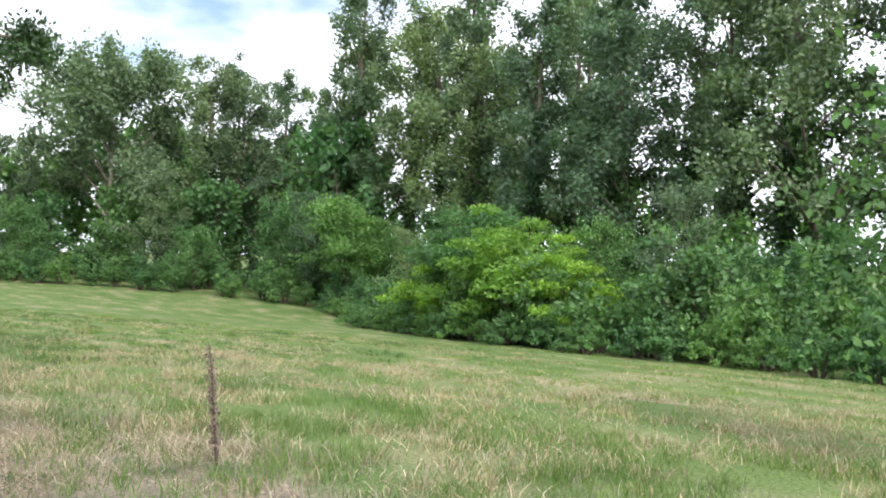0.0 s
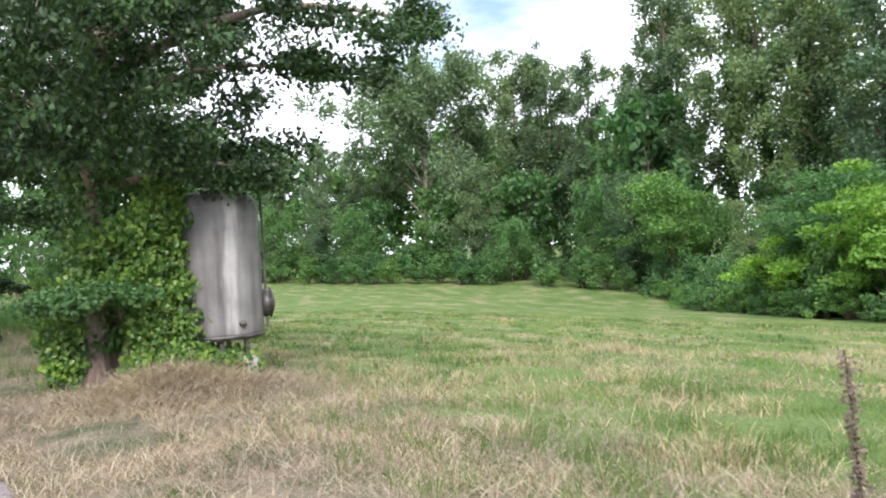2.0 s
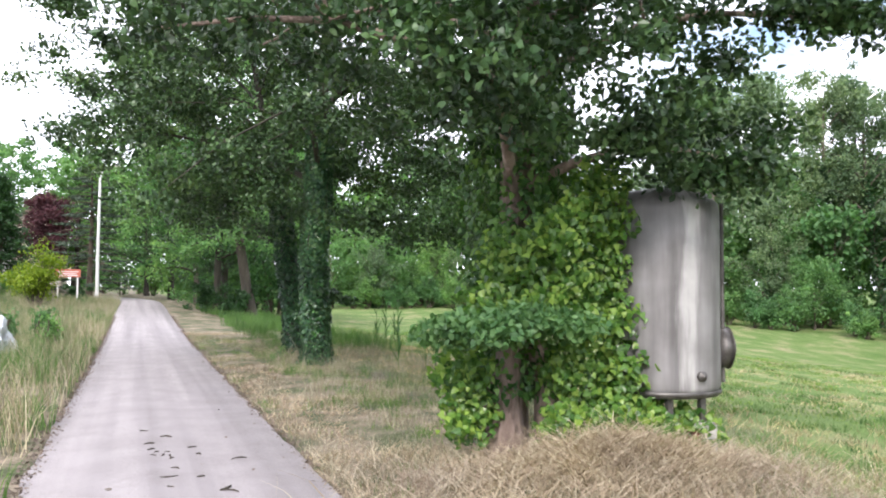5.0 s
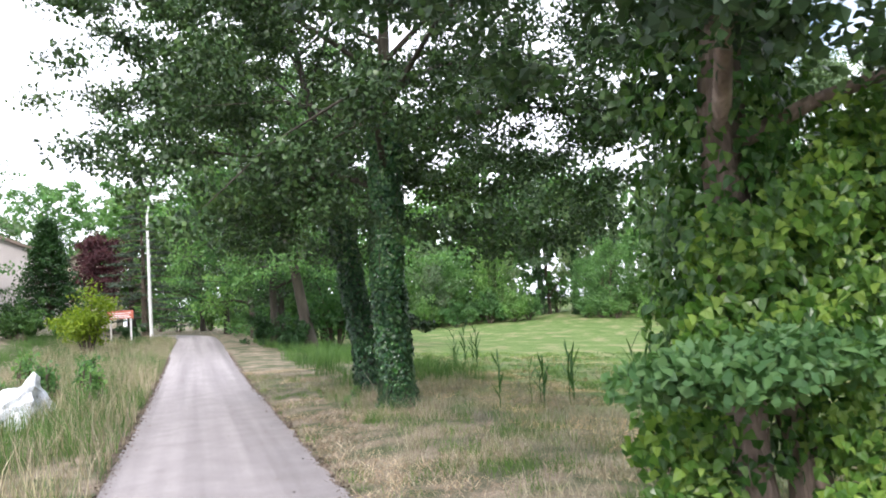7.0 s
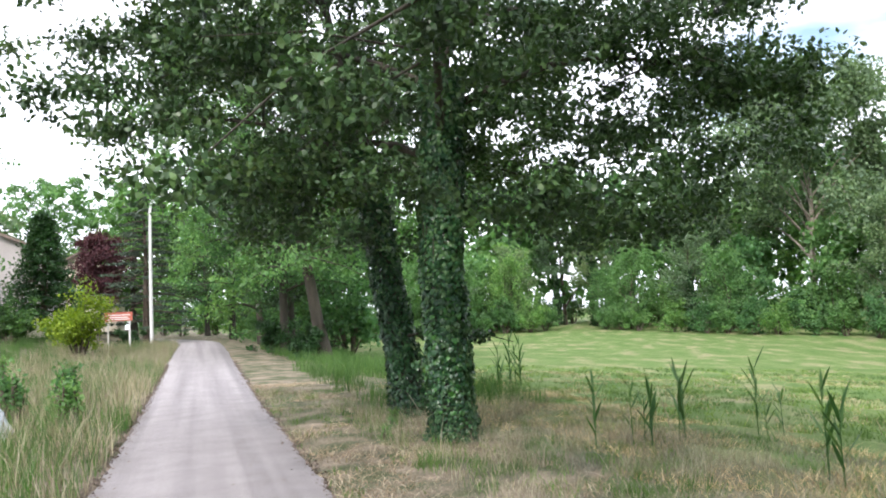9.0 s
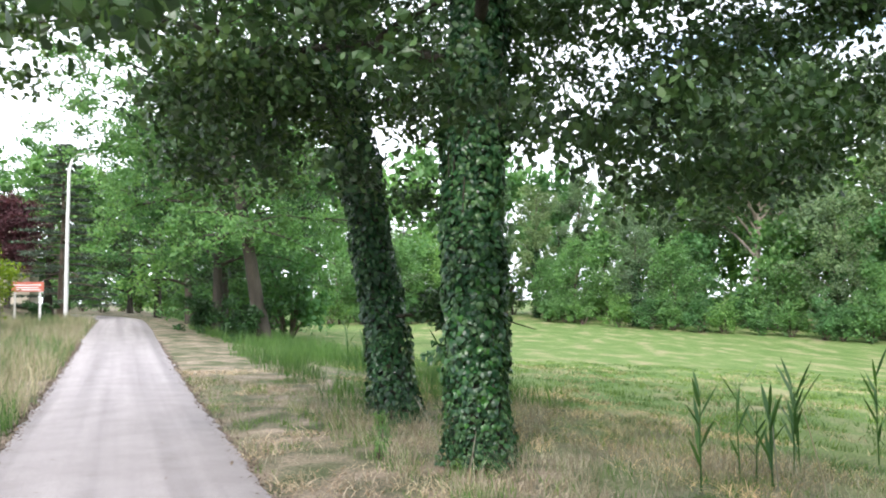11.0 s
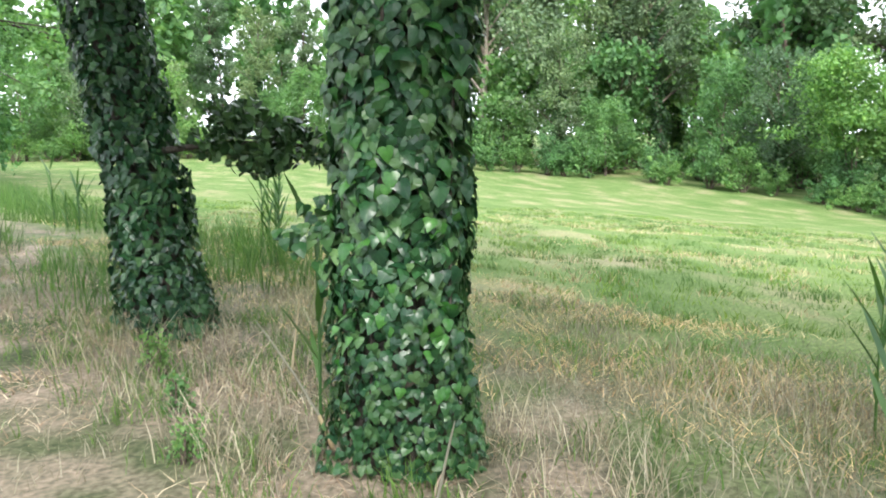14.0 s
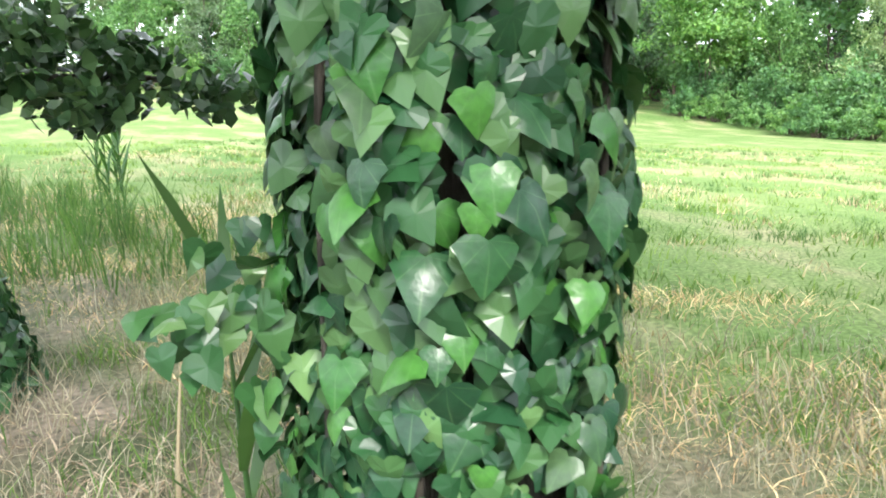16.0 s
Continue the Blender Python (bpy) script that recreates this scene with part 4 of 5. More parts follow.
def lane_tree(seed, x, y, h, spread, clear, lean, leaf, count, label, r0=0.3, size=0.15):
    rng = np.random.default_rng(seed)
    ob = thing("lane_tree", x, y, gz(x, y) - 0.03, label, "tree", "trees along the lane")
    skel, clumps, _ = skeleton_of(rng, h, r0, clear, spread, 20, lean, low=0.4, twigs=4)
    clumps = np.concatenate([clumps, crown_clumps(rng, (lean[0] * 0.5, lean[1] * 0.5, clear + (h - clear) * 0.48), (spread, spread, (h - clear) * 0.52), 90, clear)])
    tree_parts(ob, rng, skel, clumps, M_BARK_DARK, leaf, size, count, 0.85, PLAIN, 0.6)


oak_tank_tree()
twin_oaks()
LANE = "broadleaf tree with a dark leaning trunk on the lane's verge"
lane_tree(51, 5.6, 48.0, 16, 6.6, 3.8, (-3.4, 0.5), M_BUSH, 34000, LANE, 0.32)
lane_tree(52, 4.3, 53.0, 14, 5.0, 3.0, (0.3, 0.5), M_BUSH, 22000, LANE, 0.25)
lane_tree(53, 5.5, 62.0, 14, 5.0, 2.5, (-0.4, 0.2), M_OAK, 11000, LANE, 0.3, 0.22)
lane_tree(54, 4.6, 74.0, 15, 5.5, 2.5, (-0.6, 0.2), M_BUSH, 10000, LANE, 0.3, 0.26)
lane_tree(55, 3.0, 88.0, 15, 6.0, 2.5, (-0.4, 0.2), M_OAK, 9000, LANE, 0.3, 0.28)
lane_tree(56, 9.5, 70.0, 12, 5.0, 1.5, (0.4, 0.2), M_BUSH, 8000, LANE, 0.25, 0.26)
lane_tree(57, -6.5, 100.0, 16, 6.0, 2.5, (0.4, 0.2), M_BUSH, 8000, LANE, 0.3, 0.32)
lane_tree(58, 1.0, 112.0, 15, 6.5, 2.0, (0.4, 0.2), M_BUSH, 8000, LANE, 0.3, 0.32)

lane_tree(79, 10.7, -5.6, 5.6, 1.35, 1.3, (0, 0), M_BUSH, 4200, "young oak with fresh green leaves at the meadow's edge", 0.08, 0.12)


# ---- the steel tank ----
def lathe(profile, sides=40):
    v, t = [], []
    a = np.linspace(0, 2 * math.pi, sides, endpoint=False)
    for r, z in profile:
        v.append(np.stack([r * np.cos(a), r * np.sin(a), np.full(sides, z)], 1))
    for i in range(len(profile) - 1):
        for j in range(sides):
            k = (j + 1) % sides
            t.append((i * sides + j, i * sides + k, (i + 1) * sides + k, (i + 1) * sides + j))
    return np.concatenate(v), np.array(t)


def steel_tank():
    ox, oy = 5.28, 10.22
    g = gz(ox, oy)
    ob = thing("steel_tank", ox, oy, g, "upright weathered galvanised steel tank on short legs under an oak", "tank")
    r = 0.62
    prof = [(0.0, 0.66), (0.30, 0.665), (0.48, 0.68), (0.56, 0.70), (r - 0.015, 0.74), (r, 0.79), (r, 1.0), (r, 1.6), (r, 2.2), (r, 2.7), (r - 0.02, 2.78), (0.5, 2.88), (0.3, 2.94), (0.0, 2.96)]
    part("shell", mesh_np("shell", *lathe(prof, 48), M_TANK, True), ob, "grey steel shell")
    part("base_rim", mesh_np("base_rim", *lathe([(r - 0.03, 0.68), (r + 0.010, 0.715), (r + 0.012, 0.735), (r + 0.002, 0.75)], 48), M_STEEL_DARK, True), ob, "dark lower rim")
    # drain plug
    bm = bmesh.new()
    a = radians(-86)
    m = Matrix.Translation(((r + 0.015) * math.cos(a), (r + 0.015) * math.sin(a), 0.92)) @ Vector((math.cos(a), math.sin(a), 0)).to_track_quat("Z", "Y").to_matrix().to_4x4()
    bmesh.ops.create_cone(bm, cap_ends=True, segments=16, radius1=0.055, radius2=0.05, depth=0.05, matrix=m)
    bmesh.ops.create_cone(bm, cap_ends=True, segments=6, radius1=0.028, radius2=0.026, depth=0.10, matrix=m)
    part_bm("drain_plug", bm, M_STEEL_DARK, ob, "dark drain plug", True)
    # inspection hatch on the side
    a = radians(-18)
    m = Matrix.Translation(((r + 0.05) * math.cos(a), (r + 0.05) * math.sin(a), 1.18)) @ Vector((math.cos(a), math.sin(a), 0)).to_track_quat("Z", "Y").to_matrix().to_4x4()
    bm = bmesh.new()
    bmesh.ops.create_cone(bm, cap_ends=True, segments=28, radius1=0.22, radius2=0.22, depth=0.14, matrix=m)
    bmesh.ops.create_cone(bm, cap_ends=True, segments=28, radius1=0.24, radius2=0.14, depth=0.05, matrix=m @ Matrix.Translation((0, 0, 0.09)))
    part_bm("hatch", bm, M_STEEL_DARK, ob, "round dark steel hatch", True)
    # pipe down the shell
    a = radians(-22)
    p = [(math.cos(a) * (r + 0.05), math.sin(a) * (r + 0.05), z) for z in (0.8, 1.2, 1.9, 2.6, 2.8)]
    part("pipe", mesh_np("pipe", *tube(p, [0.022] * 5, 8), M_STEEL_DARK, True), ob)
    for deg in (-72, -118, 60, 150):
        x, y = 0.5 * math.cos(radians(deg)), 0.5 * math.sin(radians(deg))
        box_part("leg", (x - 0.035, y - 0.035, 0.0 if deg != -72 else 0.4, x + 0.035, y + 0.035, 0.72), M_STEEL_DARK, ob, 0.006)
    x, y = 0.5 * math.cos(radians(-72)), 0.5 * math.sin(radians(-72))
    box_part("footing", (x - 0.13, y - 0.12, -0.05, x + 0.13, y + 0.12, 0.42), M_CONCRETE, ob, 0.03, "pale concrete footing block")
    post = thing("rusty_post", 5.25, 9.62, gz(5.2, 9.62), "short rusty steel post before the tank", "post")
    box_part("post", (-0.06, -0.05, -0.05, 0.06, 0.05, 0.36), M_RUST, post, 0.01)


steel_tank()


# ---- across the lane: houses and garden ----
def conifer(x, y, h, w, leaf, name, label, seed, layered=True, clear=0.12):
    rng = np.random.default_rng(seed)
    ob = thing(name, x, y, gz(x, y), label, "tree")
    pieces, cl = [tube([(0, 0, 0), (0.1, 0, h * 0.5), (0, 0.1, h)], [0.28, 0.15, 0.02], 8)], []
    for i in range(64):
        q = (i + 0.5) / 64
        z, a, ln = h * (clear + (0.98 - clear) * q), i * 2.4, w * (1 - q) ** 0.8 * rng.uniform(0.75, 1.1) + 0.2
        tip = np.array([math.cos(a) * ln, math.sin(a) * ln, z - 0.18 * ln])
        pieces.append(tube(bow((0, 0, z), tip, 0.08 * ln, 4), [0.05, 0.04, 0.025, 0.01], 4))
        cl += [tip * np.array([f, f, 1]) for f in (1.0, 0.8, 0.6, 0.4)]
    part("trunk", mesh_np("trunk", *join_np(pieces), M_BARK, True), ob, "", "stuff")
    c = cloud(rng, np.array(cl), 0.55, 11000, 0.22 if layered else 0.8)
    part("crown", mesh_np("crown", *leaves(c, 0.20, PLAIN, rng, spread=0.45, droop=0.5), leaf), ob)


def house(x, y, rz, w, d, hgt, ridge, mat, label, windows):
    """A gabled house: walls with window openings shown as framed recesses, and a tiled roof."""
    ob = thing("house", x, y, gz(x, y) - 0.1, label, "house", rz=rz)
    bm = bmesh.new()
    pts = [(-w / 2, 0), (w / 2, 0), (w / 2, hgt), (0, ridge), (-w / 2, hgt)]
    front = [bm.verts.new((px, 0, pz)) for px, pz in pts]
    rear = [bm.verts.new((px, d, pz)) for px, pz in pts]
    bm.faces.new(front)
    bm.faces.new(rear[::-1])
    for i in range(5):
        j = (i + 1) % 5
        if i not in (2, 3):
            bm.faces.new((front[j], front[i], rear[i], rear[j]))
    part_bm("wall", bm, mat, ob)
    for sgn in (-1, 1):
        bm = bmesh.new()
        o = 0.45
        k = (ridge - hgt) / (w / 2)
        lo, hi = (sgn * (w / 2 + o), hgt - k * o), (0, ridge)
        vs = [bm.verts.new((px, py, pz + t)) for t in (0.02, 0.2) for (px, pz), py in ((lo, -o), (hi, -o), (hi, d + o), (lo, d + o))]
        for f in ((0, 1, 2, 3), (7, 6, 5, 4), (0, 4, 5, 1), (1, 5, 6, 2), (2, 6, 7, 3), (3, 7, 4, 0)):
            bm.faces.new([vs[q] for q in f])
        part_bm("roof", bm, M_ROOF, ob, "brown tiled roof")
    for cx, cz, ww, hh, kind in windows:
        win = box_part("window" if kind != "door" else "door", (cx - ww / 2, -0.05, cz, cx + ww / 2, 0.05, cz + hh), M_WHITE if kind != "door" else M_DOOR, ob, 0.0)
        if kind != "door":
            for s in (-1, 1):
                box_part("pane", (cx + s * ww / 4 - ww / 5, -0.056, cz + 0.08, cx + s * ww / 4 + ww / 5, -0.04, cz + hh - 0.08), M_GLASS_DARK, win)
        if kind == "shutter":
            for s in (-1, 1):
                box_part("shutter", (cx + s * (ww * 0.5 + 0.27) - 0.25, -0.11, cz - 0.05, cx + s * (ww * 0.5 + 0.27) + 0.25, -0.055, cz + hh + 0.05), M_SHUTTER, ob, 0.01)
    return ob


house(-14.4, 66, 0, 10.5, 9, 5.3, 7.6, M_PLASTER, "grey plastered gabled house with green shutters behind shrubs", [(1.2, 0.7, 0.9, 1.4, "shutter"), (4.3, 0.4, 0.9, 1.9, "plain"), (-3.0, 0.7, 0.9, 1.3, "shutter")])
house(-10.0, 90, 0, 6, 8, 5.6, 7.2, M_CREAM, "pale cream house with a tiled roof among trees", [(0.5, 3.4, 1.1, 1.4, "plain"), (-1.5, 3.4, 1.0, 1.4, "shutter")])
conifer(-3.9, 78, 12.8, 3.9, M_CEDAR, "cedar", "tall grey-green cedar with drooping layered branches", 61)
conifer(-8.7, 63, 7.4, 2.2, M_WOOD_IVY, "cypress_tree", "dark green dense garden conifer beside a house", 62, False, 0.2)
lane_tree(63, -14.5, 56, 11, 5.0, 3.0, (0.3, 0), M_BUSH, 8000, "leafy garden tree beside a grey house", 0.2, 0.2)
lane_tree(64, -8.0, 84, 8.6, 2.0, 3.0, (0.3, 0), M_PURPLE, 9000, "purple-leaved plum tree between houses", 0.2, 0.2)
lane_tree(65, -14, 98, 15, 6.0, 3.0, (0.3, 0), M_BUSH, 6000, "tall green tree behind the houses", 0.3, 0.36)
lane_tree(66, -21, 86, 14, 6.0, 3.0, (0.3, 0), M_WOOD_LEAF, 6000, "tall green tree behind the houses", 0.3, 0.36)
lane_tree(67, -5.5, 90, 13, 4.5, 3.0, (0.3, 0), M_BUSH, 6000, "tall green tree behind the houses", 0.3, 0.36)


def garden_bush(x, y, seed, h, w, leaf, name, label, size=0.14, count=5000):
    ob = bush(seed, h, w, leaf, count, size, name, label, group="garden shrubs")
    ob.matrix_basis = pose(x, y, gz(x, y) - 0.05)


garden_bush(4.9, 48.2, 76, 1.6, 1.2, M_WOOD_IVY, "verge_shrub", "dark green shrub at the foot of a lane tree")
garden_bush(3.8, 53.5, 77, 1.8, 1.3, M_WOOD_IVY, "verge_shrub", "dark green shrub at the foot of a lane tree")
garden_bush(-5.1, 50, 71, 3.5, 1.5, M_YELLOW, "golden_shrub", "rounded golden-green garden shrub")
garden_bush(-8.9, 55, 72, 1.8, 1.5, M_WOOD_IVY, "garden_shrub", "dark green rounded garden shrub")
garden_bush(-9.9, 57, 73, 2.4, 1.3, M_WOOD_IVY, "garden_shrub", "dark green rounded garden shrub")
garden_bush(-3.9, 61.5, 74, 1.1, 0.7, M_WOOD_IVY, "garden_shrub", "small dark clipped garden shrub")
garden_bush(-7.2, 58, 75, 1.2, 0.9, M_BUSH, "garden_shrub", "small green garden shrub")


weed = bush(78, 1.0, 0.28, M_BUSH, 420, 0.09, "tall_weed", "tall leafy green weed in the roadside grass", category="weed", group="roadside weeds")
place(weed, [(-2.3, 26.5, 1.1, 150), (-3.6, 28.0, 1.2, 210), (-2.9, 30.5, 1.2, 30), (-4.3, 26.0, 1.0, 300), (-4.9, 33.0, 1.3, 10)], used)


def lamp_post():
    x, y = -2.7, 63.0
    ob = thing("street_lamp", x, y, gz(x, y), "tall slender white street lamp post with a curved arm", "street lamp")
    pts = [(0, 0, 0), (0, 0, 3), (0.02, 0, 6), (0.05, 0, 8.4), (0.18, 0, 9.0), (0.45, 0, 9.3), (0.8, 0, 9.35)]
    part("pole", mesh_np("pole", *tube(pts, [0.12, 0.11, 0.095, 0.08, 0.06, 0.045, 0.04], 10), M_WHITE, True), ob)
    box_part("lamp_head", (0.75, -0.1, 9.28, 1.35, 0.1, 9.42), M_CONCRETE, ob, 0.04, "grey lamp head")


def road_sign():
    x, y = -4.3, 60
    ob = thing("road_sign", x, y, gz(x, y), "red and white roadside sign board on two posts", "sign")
    box_part("post", (-0.62, -0.05, 0, -0.52, 0.05, 2.2), M_CONCRETE, ob, 0.01)
    box_part("post", (0.52, -0.05, 0, 0.62, 0.05, 2.2), M_WHITE, ob, 0.01)
    box_part("panel", (-0.74, -0.075, 1.72, 0.74, -0.052, 2.22), M_RED, ob, 0.005, "faded red board")
    for z, w in ((2.06, 0.62), (1.93, 0.5), (1.82, 0.58)):
        box_part("lettering_bar", (-w, -0.082, z - 0.025, w, -0.0755, z + 0.025), M_WHITE, ob)


def garden_wall():
    for x0, x1, h in ((-20, -9.9, 0.55), (-9.2, -6.6, 0.5)):
        ob = thing("garden_wall", 0, 58.8, gz(-10, 58.8) - 0.05, "low cream garden wall before the house", "wall", "low garden walls")
        box_part("wall", (x0, -0.1, 0, x1, 0.1, h), M_CREAM, ob, 0.01)
        box_part("coping", (x0 - 0.04, -0.15, h, x1 + 0.04, 0.15, h + 0.07), M_CONCRETE, ob, 0.01)


lamp_post()
road_sign()
garden_wall()


def plastic_heap():
    rng = np.random.default_rng(81)
    x, y = -3.55, 24.0
    ob = thing("plastic_sheet", x, y, gz(x, y), "crumpled white plastic sheeting heaped in the tall grass", "plastic sheet")
    bm = bmesh.new()
    bmesh.ops.create_icosphere(bm, subdivisions=4, radius=0.5)
    for v in bm.verts:
        n = noise.noise(v.co * 4.0) * 0.34 + noise.noise(v.co * 11.0) * 0.16
        v.co = v.co * (1 + n)
        v.co.x, v.co.y = v.co.x * 1.35, v.co.y * 1.2
        v.co.z = max(-0.02, (v.co.z + 0.25) * (0.95 + 0.45 * max(0, 1 - 2.5 * abs(v.co.x - 0.38))))
    part_bm("sheet", bm, M_PLASTIC, ob)


plastic_heap()


# ---- grass, reeds, straw ----
def blades(rng, x, y, h, w, bend, base=None):
    """Bent tapering blades of grass standing on the ground."""
    n = len(x)
    a = rng.uniform(0, 2 * math.pi, n)
    b = rng.uniform(0, 2 * math.pi, n)
    z = ground_z(x, y) - 0.02 if base is None else base
    o = np.stack([x, y, z], 1)
    side = np.stack([np.cos(a), np.sin(a), 0 * a], 1) * (w / 2)[:, None]
    lean = np.stack([np.cos(b), np.sin(b), 0 * b], 1) * (bend * h)[:, None]
    up = np.stack([0 * h, 0 * h, h], 1)
    up2 = up * np.sqrt(np.clip(1 - bend ** 2 * 0.7, 0.05, 1))[:, None]
    mid = o + up2 * 0.55 + lean * 0.3
    tip = o + up2 + lean
    v = np.stack([o - side, o + side, mid + side * 0.7, mid - side * 0.7, tip], 1).reshape(-1, 3)
    t = np.array([(0, 1, 2), (0, 2, 3), (3, 2, 4)])[None] + (np.arange(n) * 5)[:, None, None]
    return v, t.reshape(-1, 3)


def patchy(x, y, scale, seed):
    """A smooth random field between 0 and 1."""
    return np.array([noise.noise(Vector((a * scale + seed, b * scale, seed * 1.7))) * 0.5 + 0.5 for a, b in zip(x, y)])


def grass(name, label, mat, rng, area, count, h, w, bend, keep=None, category="grass", clump=0.0):
    x0, x1, y0, y1 = area
    n = count
    x, y = rng.uniform(x0, x1, n), rng.uniform(y0, y1, n)
    if clump:
        m = max(1, n // 14)
        cx, cy = rng.uniform(x0, x1, m), rng.uniform(y0, y1, m)
        k = rng.integers(0, m, n)
        x, y = cx[k] + rng.normal(size=n) * clump, cy[k] + rng.normal(size=n) * clump
    ok = np.ones(n, bool) if keep is None else keep(x, y)
    ok &= (x < -1.2) | (x > 1.40)
    x, y = x[ok], y[ok]
    n = len(x)
    hh = rng.uniform(h[0], h[1], n)
    v, t = blades(rng, x, y, hh, rng.uniform(w[0], w[1], n), rng.uniform(bend[0], bend[1], n))
    tagged(new(name, mesh_np(name, v, t, mat)), label, category, kind="stuff")


rg = np.random.default_rng(91)


def bare(x, y):
    """Where the verge was cut short and lies bare and dry."""
    return ((x < 4.4) & (y > 2.0) & (y < 10.0)) | ((x < 2.9) & (y > 10) & (y < 24))


grass("verge_grass", "short green grass on the verge", M_GRASS, rg, (1.3, 7.5, -9, 32), 46000, (0.05, 0.18), (0.005, 0.011), (0.2, 0.8), lambda x, y: (patchy(x, y, 0.9, 3.0) > 0.47) & (~bare(x, y) | (patchy(x, y, 1.7, 9.0) > 0.60)), clump=0.10)
grass("dry_grass", "dry straw-coloured grass on the verge", M_STRAW, rg, (1.3, 7.5, -9, 32), 50000, (0.05, 0.22), (0.004, 0.009), (0.3, 0.95), lambda x, y: patchy(x, y, 0.8, 5.0) > 0.42, clump=0.12)
grass("cut_hay", "cut dry stalks lying by the lane", M_HAY, rg, (1.4, 6.4, 0.5, 11.0), 36000, (0.10, 0.34), (0.004, 0.010), (0.9, 1.15), lambda x, y: patchy(x, y, 0.6, 7.0) > 0.36)
grass("long_grass", "long uncut grass round the tree bases", M_GRASS, rg, (2.6, 5.0, 11.5, 27), 6500, (0.08, 0.30), (0.005, 0.010), (0.2, 0.8), lambda x, y: patchy(x, y, 1.1, 13.0) > 0.45, clump=0.08)
grass("long_dry_grass", "long dry seeding grass round the tree bases", M_STRAW, rg, (2.6, 6.6, 11.5, 27), 14000, (0.10, 0.46), (0.003, 0.008), (0.3, 0.9), lambda x, y: patchy(x, y, 1.0, 15.0) > 0.45, clump=0.10)
grass("field_grass", "mown green meadow grass", M_GRASS_FIELD, rg, (5.5, 34, -12, 45), 80000, (0.05, 0.17), (0.010, 0.022), (0.3, 0.9), lambda x, y: patchy(x * 0.9 - y * 0.45, (x * 0.45 + y * 0.9) * 0.15, 0.8, 17.0) > 0.40, clump=0.12)
grass("field_straw", "dry stubble in rows on the mown meadow", M_STRAW, rg, (5.5, 30, -12, 40), 60000, (0.05, 0.17), (0.010, 0.020), (0.4, 1.0), lambda x, y: patchy(x * 0.9 - y * 0.45, (x * 0.45 + y * 0.9) * 0.3, 0.9, 21.0) > 0.48, clump=0.15)
grass("meadow_tuft", "green grass tufts at the meadow's near edge", M_GRASS_FIELD, rg, (3.6, 10, -7, 6), 20000, (0.08, 0.26), (0.006, 0.012), (0.15, 0.7), lambda x, y: patchy(x, y, 0.8, 41.0) > 0.45, clump=0.08)
grass("pale_meadow_straw", "pale bent straw standing in the meadow", M_STRAW, rg, (4.0, 16, -9, 12), 24000, (0.08, 0.28), (0.007, 0.014), (0.4, 1.0), lambda x, y: patchy(x, y, 0.7, 43.0) > 0.46, clump=0.10)
grass("verge_long_grass", "long green grass along the field side of the verge", M_GRASS, rg, (3.4, 7.5, 26, 60), 16000, (0.25, 0.75), (0.008, 0.018), (0.15, 0.7), lambda x, y: patchy(x, y, 0.5, 29.0) > 0.45, clump=0.12)
grass("field_tufts", "taller grass tufts in the meadow by the trees", M_GRASS_FIELD, rg, (7.0, 14, 12, 34), 26000, (0.05, 0.14), (0.006, 0.013), (0.2, 0.8), lambda x, y: patchy(x, y, 1.2, 31.0) > 0.5, clump=0.07)
grass("roadside_grass", "tall pale grass on the verge across the lane", M_STRAW, rg, (-7, -1.1, 4, 62), 34000, (0.35, 0.85), (0.006, 0.014), (0.15, 0.6), lambda x, y: patchy(x, y, 0.5, 23.0) > 0.42, clump=0.12)
grass("roadside_green_grass", "tall green grass on the verge across the lane", M_GRASS, rg, (-9, -1.1, 2, 62), 50000, (0.25, 0.80), (0.006, 0.014), (0.15, 0.6), lambda x, y: patchy(x, y, 0.5, 25.0) > 0.40, clump=0.12)


def hay_mound():
    """A heap of raked dry stalks at the foot of the oak."""
    n = 9500
    x, y = 4.1 + rg.normal(size=n) * 0.85, 9.15 + rg.normal(size=n) * 0.48
    lift = 0.38 * np.exp(-((x - 4.1) / 1.1) ** 2 - ((y - 9.3) / 0.6) ** 2) * rg.uniform(0.3, 1, n)
    v, t = blades(rg, x, y, rg.uniform(0.2, 0.5, n), rg.uniform(0.006, 0.013, n), rg.uniform(0.95, 1.15, n), ground_z(x, y) + lift)
    tagged(new("hay_heap", mesh_np("hay_heap", v, t, M_HAY)), "heap of raked dry grass at the oak's foot", "hay", kind="stuff")


hay_mound()
grass("mown_hay", "patches of flattened dry mowings on the meadow", M_HAY, rg, (4.2, 18, -8, 18), 46000, (0.07, 0.24), (0.007, 0.014), (0.95, 1.15), lambda x, y: patchy(x, y * 0.6, 0.75, 51.0) > 0.55)
grass("dry_band", "flattened brown grass between the trees and the meadow", M_HAY, rg, (4.6, 8.6, 12, 32), 30000, (0.06, 0.22), (0.005, 0.011), (0.9, 1.15), lambda x, y: patchy(x, y * 0.5, 0.8, 53.0) > 0.42)
grass("meadow_clumps", "brighter green regrowth clumps in the mown meadow", M_GRASS_FIELD, rg, (7, 30, 8, 45), 40000, (0.06, 0.18), (0.010, 0.020), (0.2, 0.7), lambda x, y: patchy(x, y, 0.6, 55.0) > 0.52, clump=0.09)
grass("stubble", "short dry stubble between verge and meadow", M_STRAW, rg, (4.2, 8.2, 11, 32), 44000, (0.04, 0.13), (0.005, 0.010), (0.3, 1.0), lambda x, y: patchy(x, y, 0.7, 33.0) > 0.42)
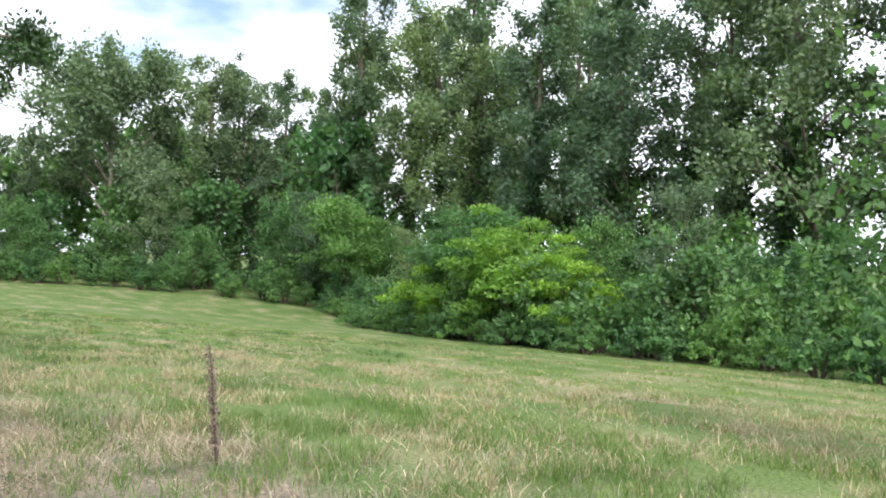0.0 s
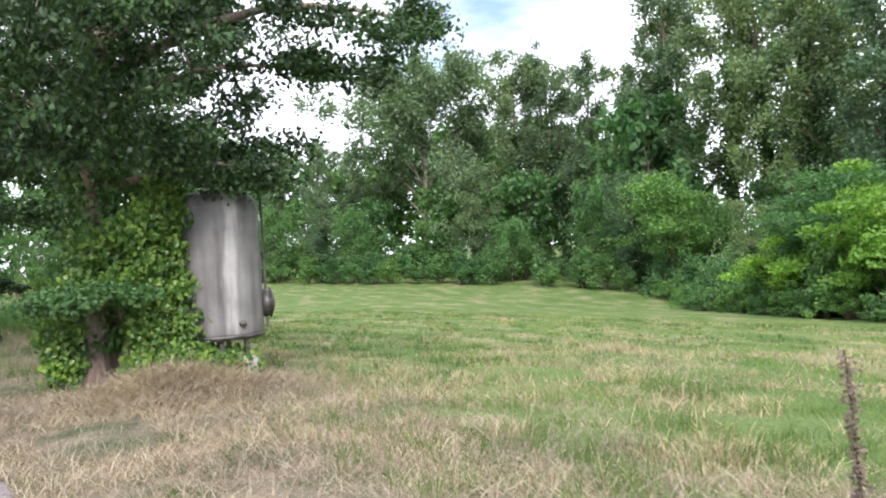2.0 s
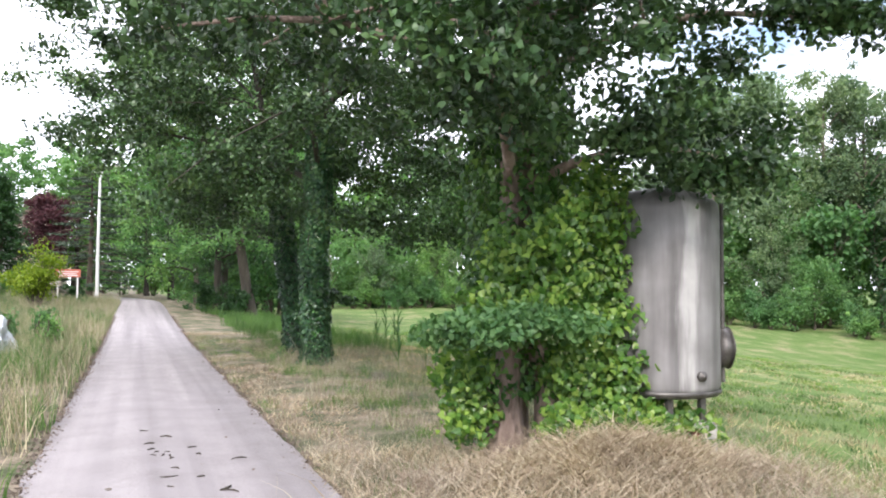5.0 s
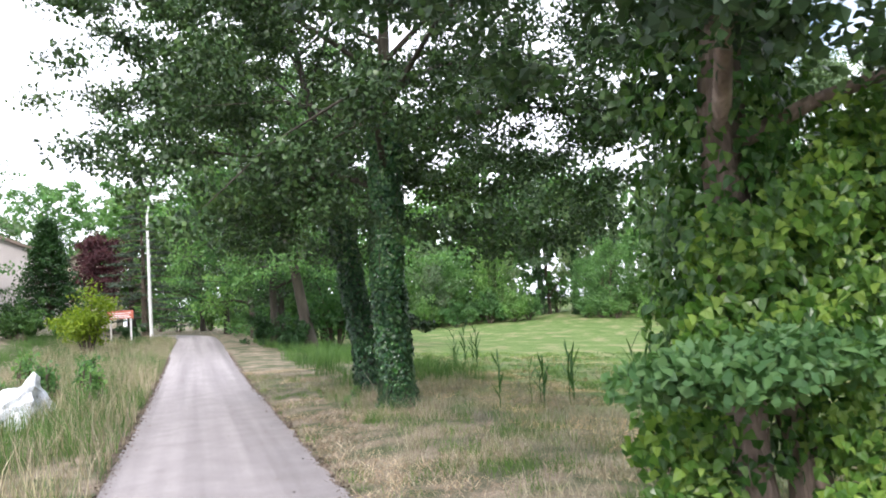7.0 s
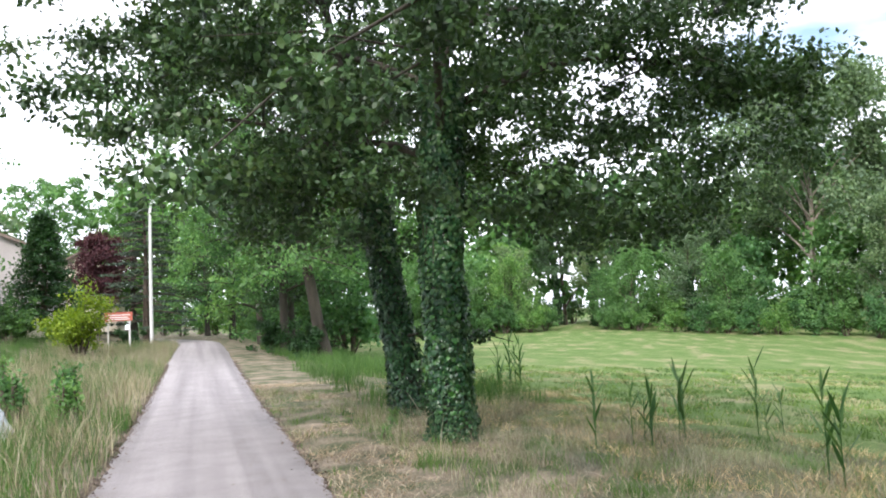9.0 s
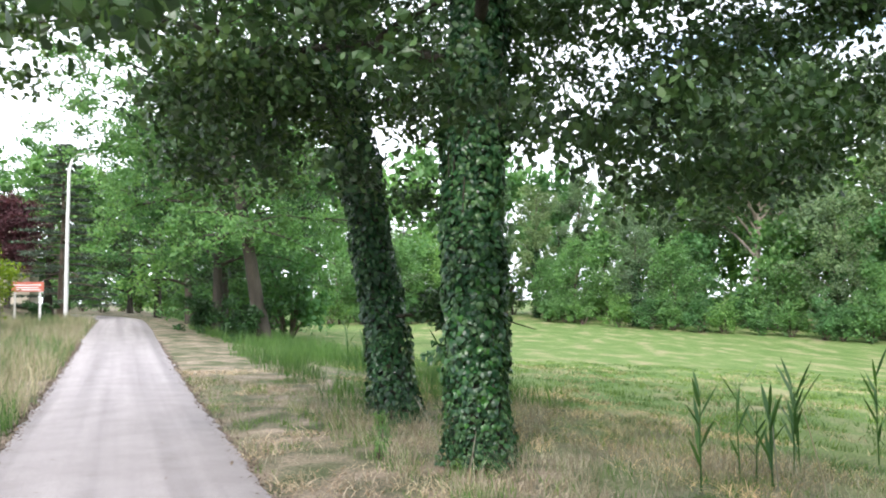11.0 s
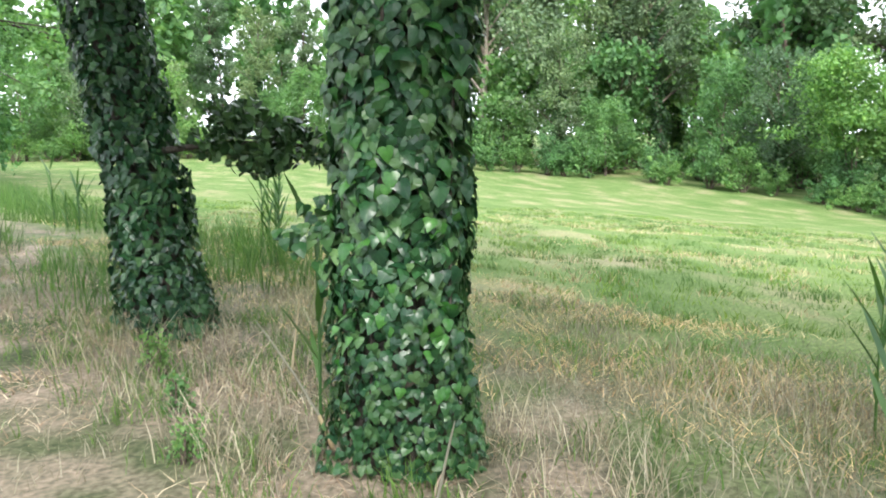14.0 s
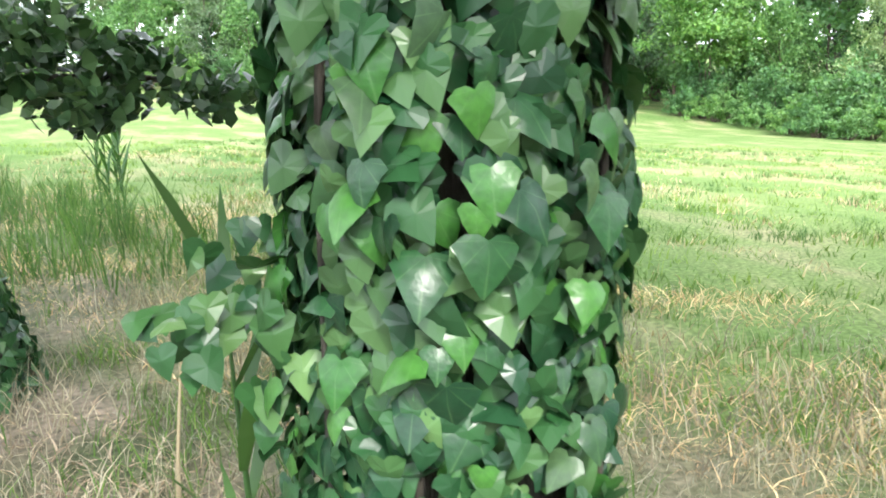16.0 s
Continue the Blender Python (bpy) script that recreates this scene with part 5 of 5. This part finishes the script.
grass("leaf_litter", "dry leaf and straw litter by the lane", M_HAY, rg, (1.4, 4.2, 10.5, 34), 22000, (0.06, 0.2), (0.006, 0.014), (0.95, 1.15), lambda x, y: patchy(x, y, 0.9, 35.0) > 0.40)


def reed(seed, h):
    rng = np.random.default_rng(seed)
    ob = thing("reed", 0, 0, 0, "green giant reed shoot with long pointed leaves", "reed", "reeds at the field's edge")
    part("stem", mesh_np("stem", *tube([(0, 0, 0), (0.02, 0, h * 0.5), (0.03, 0.02, h)], [0.012, 0.009, 0.003], 6), M_REED, True), ob)
    for i in range(8):
        z, a = h * (0.3 + 0.09 * i), i * math.pi + rng.normal() * 0.5
        ln, wd = rng.uniform(0.32, 0.55), rng.uniform(0.034, 0.052)
        d, s = np.array([math.cos(a), math.sin(a), 0]), np.array([-math.sin(a), math.cos(a), 0]) * wd / 2
        o, up = np.array([0.015, 0.005, z]), np.array([0, 0, 1.0])
        pts = [o + d * ln * f * 0.58 + up * ln * (0.95 * f - 0.15 * f * f) for f in (0, 0.35, 0.7, 1.0)]
        v = [pts[0] - s * 0.5, pts[0] + s * 0.5, pts[1] - s, pts[1] + s, pts[2] - s * 0.7, pts[2] + s * 0.7, pts[3]]
        part("leaf", mesh_np("leaf", v, [(0, 1, 3), (0, 3, 2), (2, 3, 5), (2, 5, 4), (4, 5, 6)], M_REED), ob)
    return ob


kinds = [reed(101, 1.1), reed(102, 0.9), reed(103, 1.3)]
spots = [[], [], []]
i = 0
for cx, cy, n in ((5.2, 19.4, 1), (6.0, 19.6, 3), (6.9, 20.2, 2), (8.4, 20.4, 3), (6.6, 16.8, 2), (7.5, 30.0, 5), (5.8, 33.5, 4), (9.0, 32.0, 4)):
    for k in range(n):
        spots[i % 3].append((cx + rg.normal() * 0.22, cy + rg.normal() * 0.22, rg.uniform(0.7, 1.05), rg.uniform(0, 360)))
        i += 1
spots[2].append((3.5, 21.9, 0.95, 40))
for k, s in zip(kinds, spots):
    place(k, s, used)


def weed_stalk():
    x, y = 5.0, 0.3
    rng = np.random.default_rng(111)
    ob = thing("dock_stalk", x, y, gz(x, y) - 0.02, "single dry brown dock stalk standing in the meadow", "plant")
    part("stem", mesh_np("stem", *tube([(0, 0, 0), (-0.04, 0, 0.4), (-0.08, 0, 0.85), (-0.12, 0, 1.12)], [0.014, 0.012, 0.009, 0.004], 6), M_BARK, True), ob)
    z = rng.uniform(0.15, 1.1, 420)
    c = np.stack([np.interp(z, [0, 0.4, 0.85, 1.12], [0, -0.04, -0.08, -0.12]), 0 * z, z], 1) + rng.normal(size=(420, 3)) * np.array([0.022, 0.022, 0.02])
    part("seed_heads", mesh_np("seed_heads", *leaves(c, 0.035, PLAIN, rng), M_BARK_RED), ob, "brown seed clusters", "stuff")


weed_stalk()


def dry_stalk(x, y, dx, dy, h):
    """A leaning pale grass culm with a sheath round its foot."""
    ob = thing("dry_stalk", x, y, gz(x, y) - 0.02, "pale dry grass stalk leaning beside an ivy-clad trunk", "plant", "dry stalks in the verge")
    pts = np.array([(dx * f ** 1.3, dy * f ** 1.3, h * f) for f in (0, 0.3, 0.6, 0.85, 1.0)])
    part("stem", mesh_np("stem", *tube(pts, [0.009, 0.0075, 0.006, 0.005, 0.002], 6), M_STRAW, True), ob)
    part("sheath", mesh_np("sheath", *tube(pts[:2], [0.013, 0.010], 6), M_STRAW, True), ob)


for row in ((3.40, 21.60, -0.31, 0.23, 0.72), (3.22, 20.6, 0.05, -0.08, 0.5), (5.1, 18.6, -0.02, 0.04, 0.75), (5.9, 18.9, -0.2, 0.05, 0.85), (3.9, 22.9, 0.12, 0.05, 0.6)):
    dry_stalk(*row)
place(weed, [(2.75, 21.9, 0.3, 20), (3.0, 22.6, 0.32, 140), (3.25, 23.6, 0.36, 200)], used)
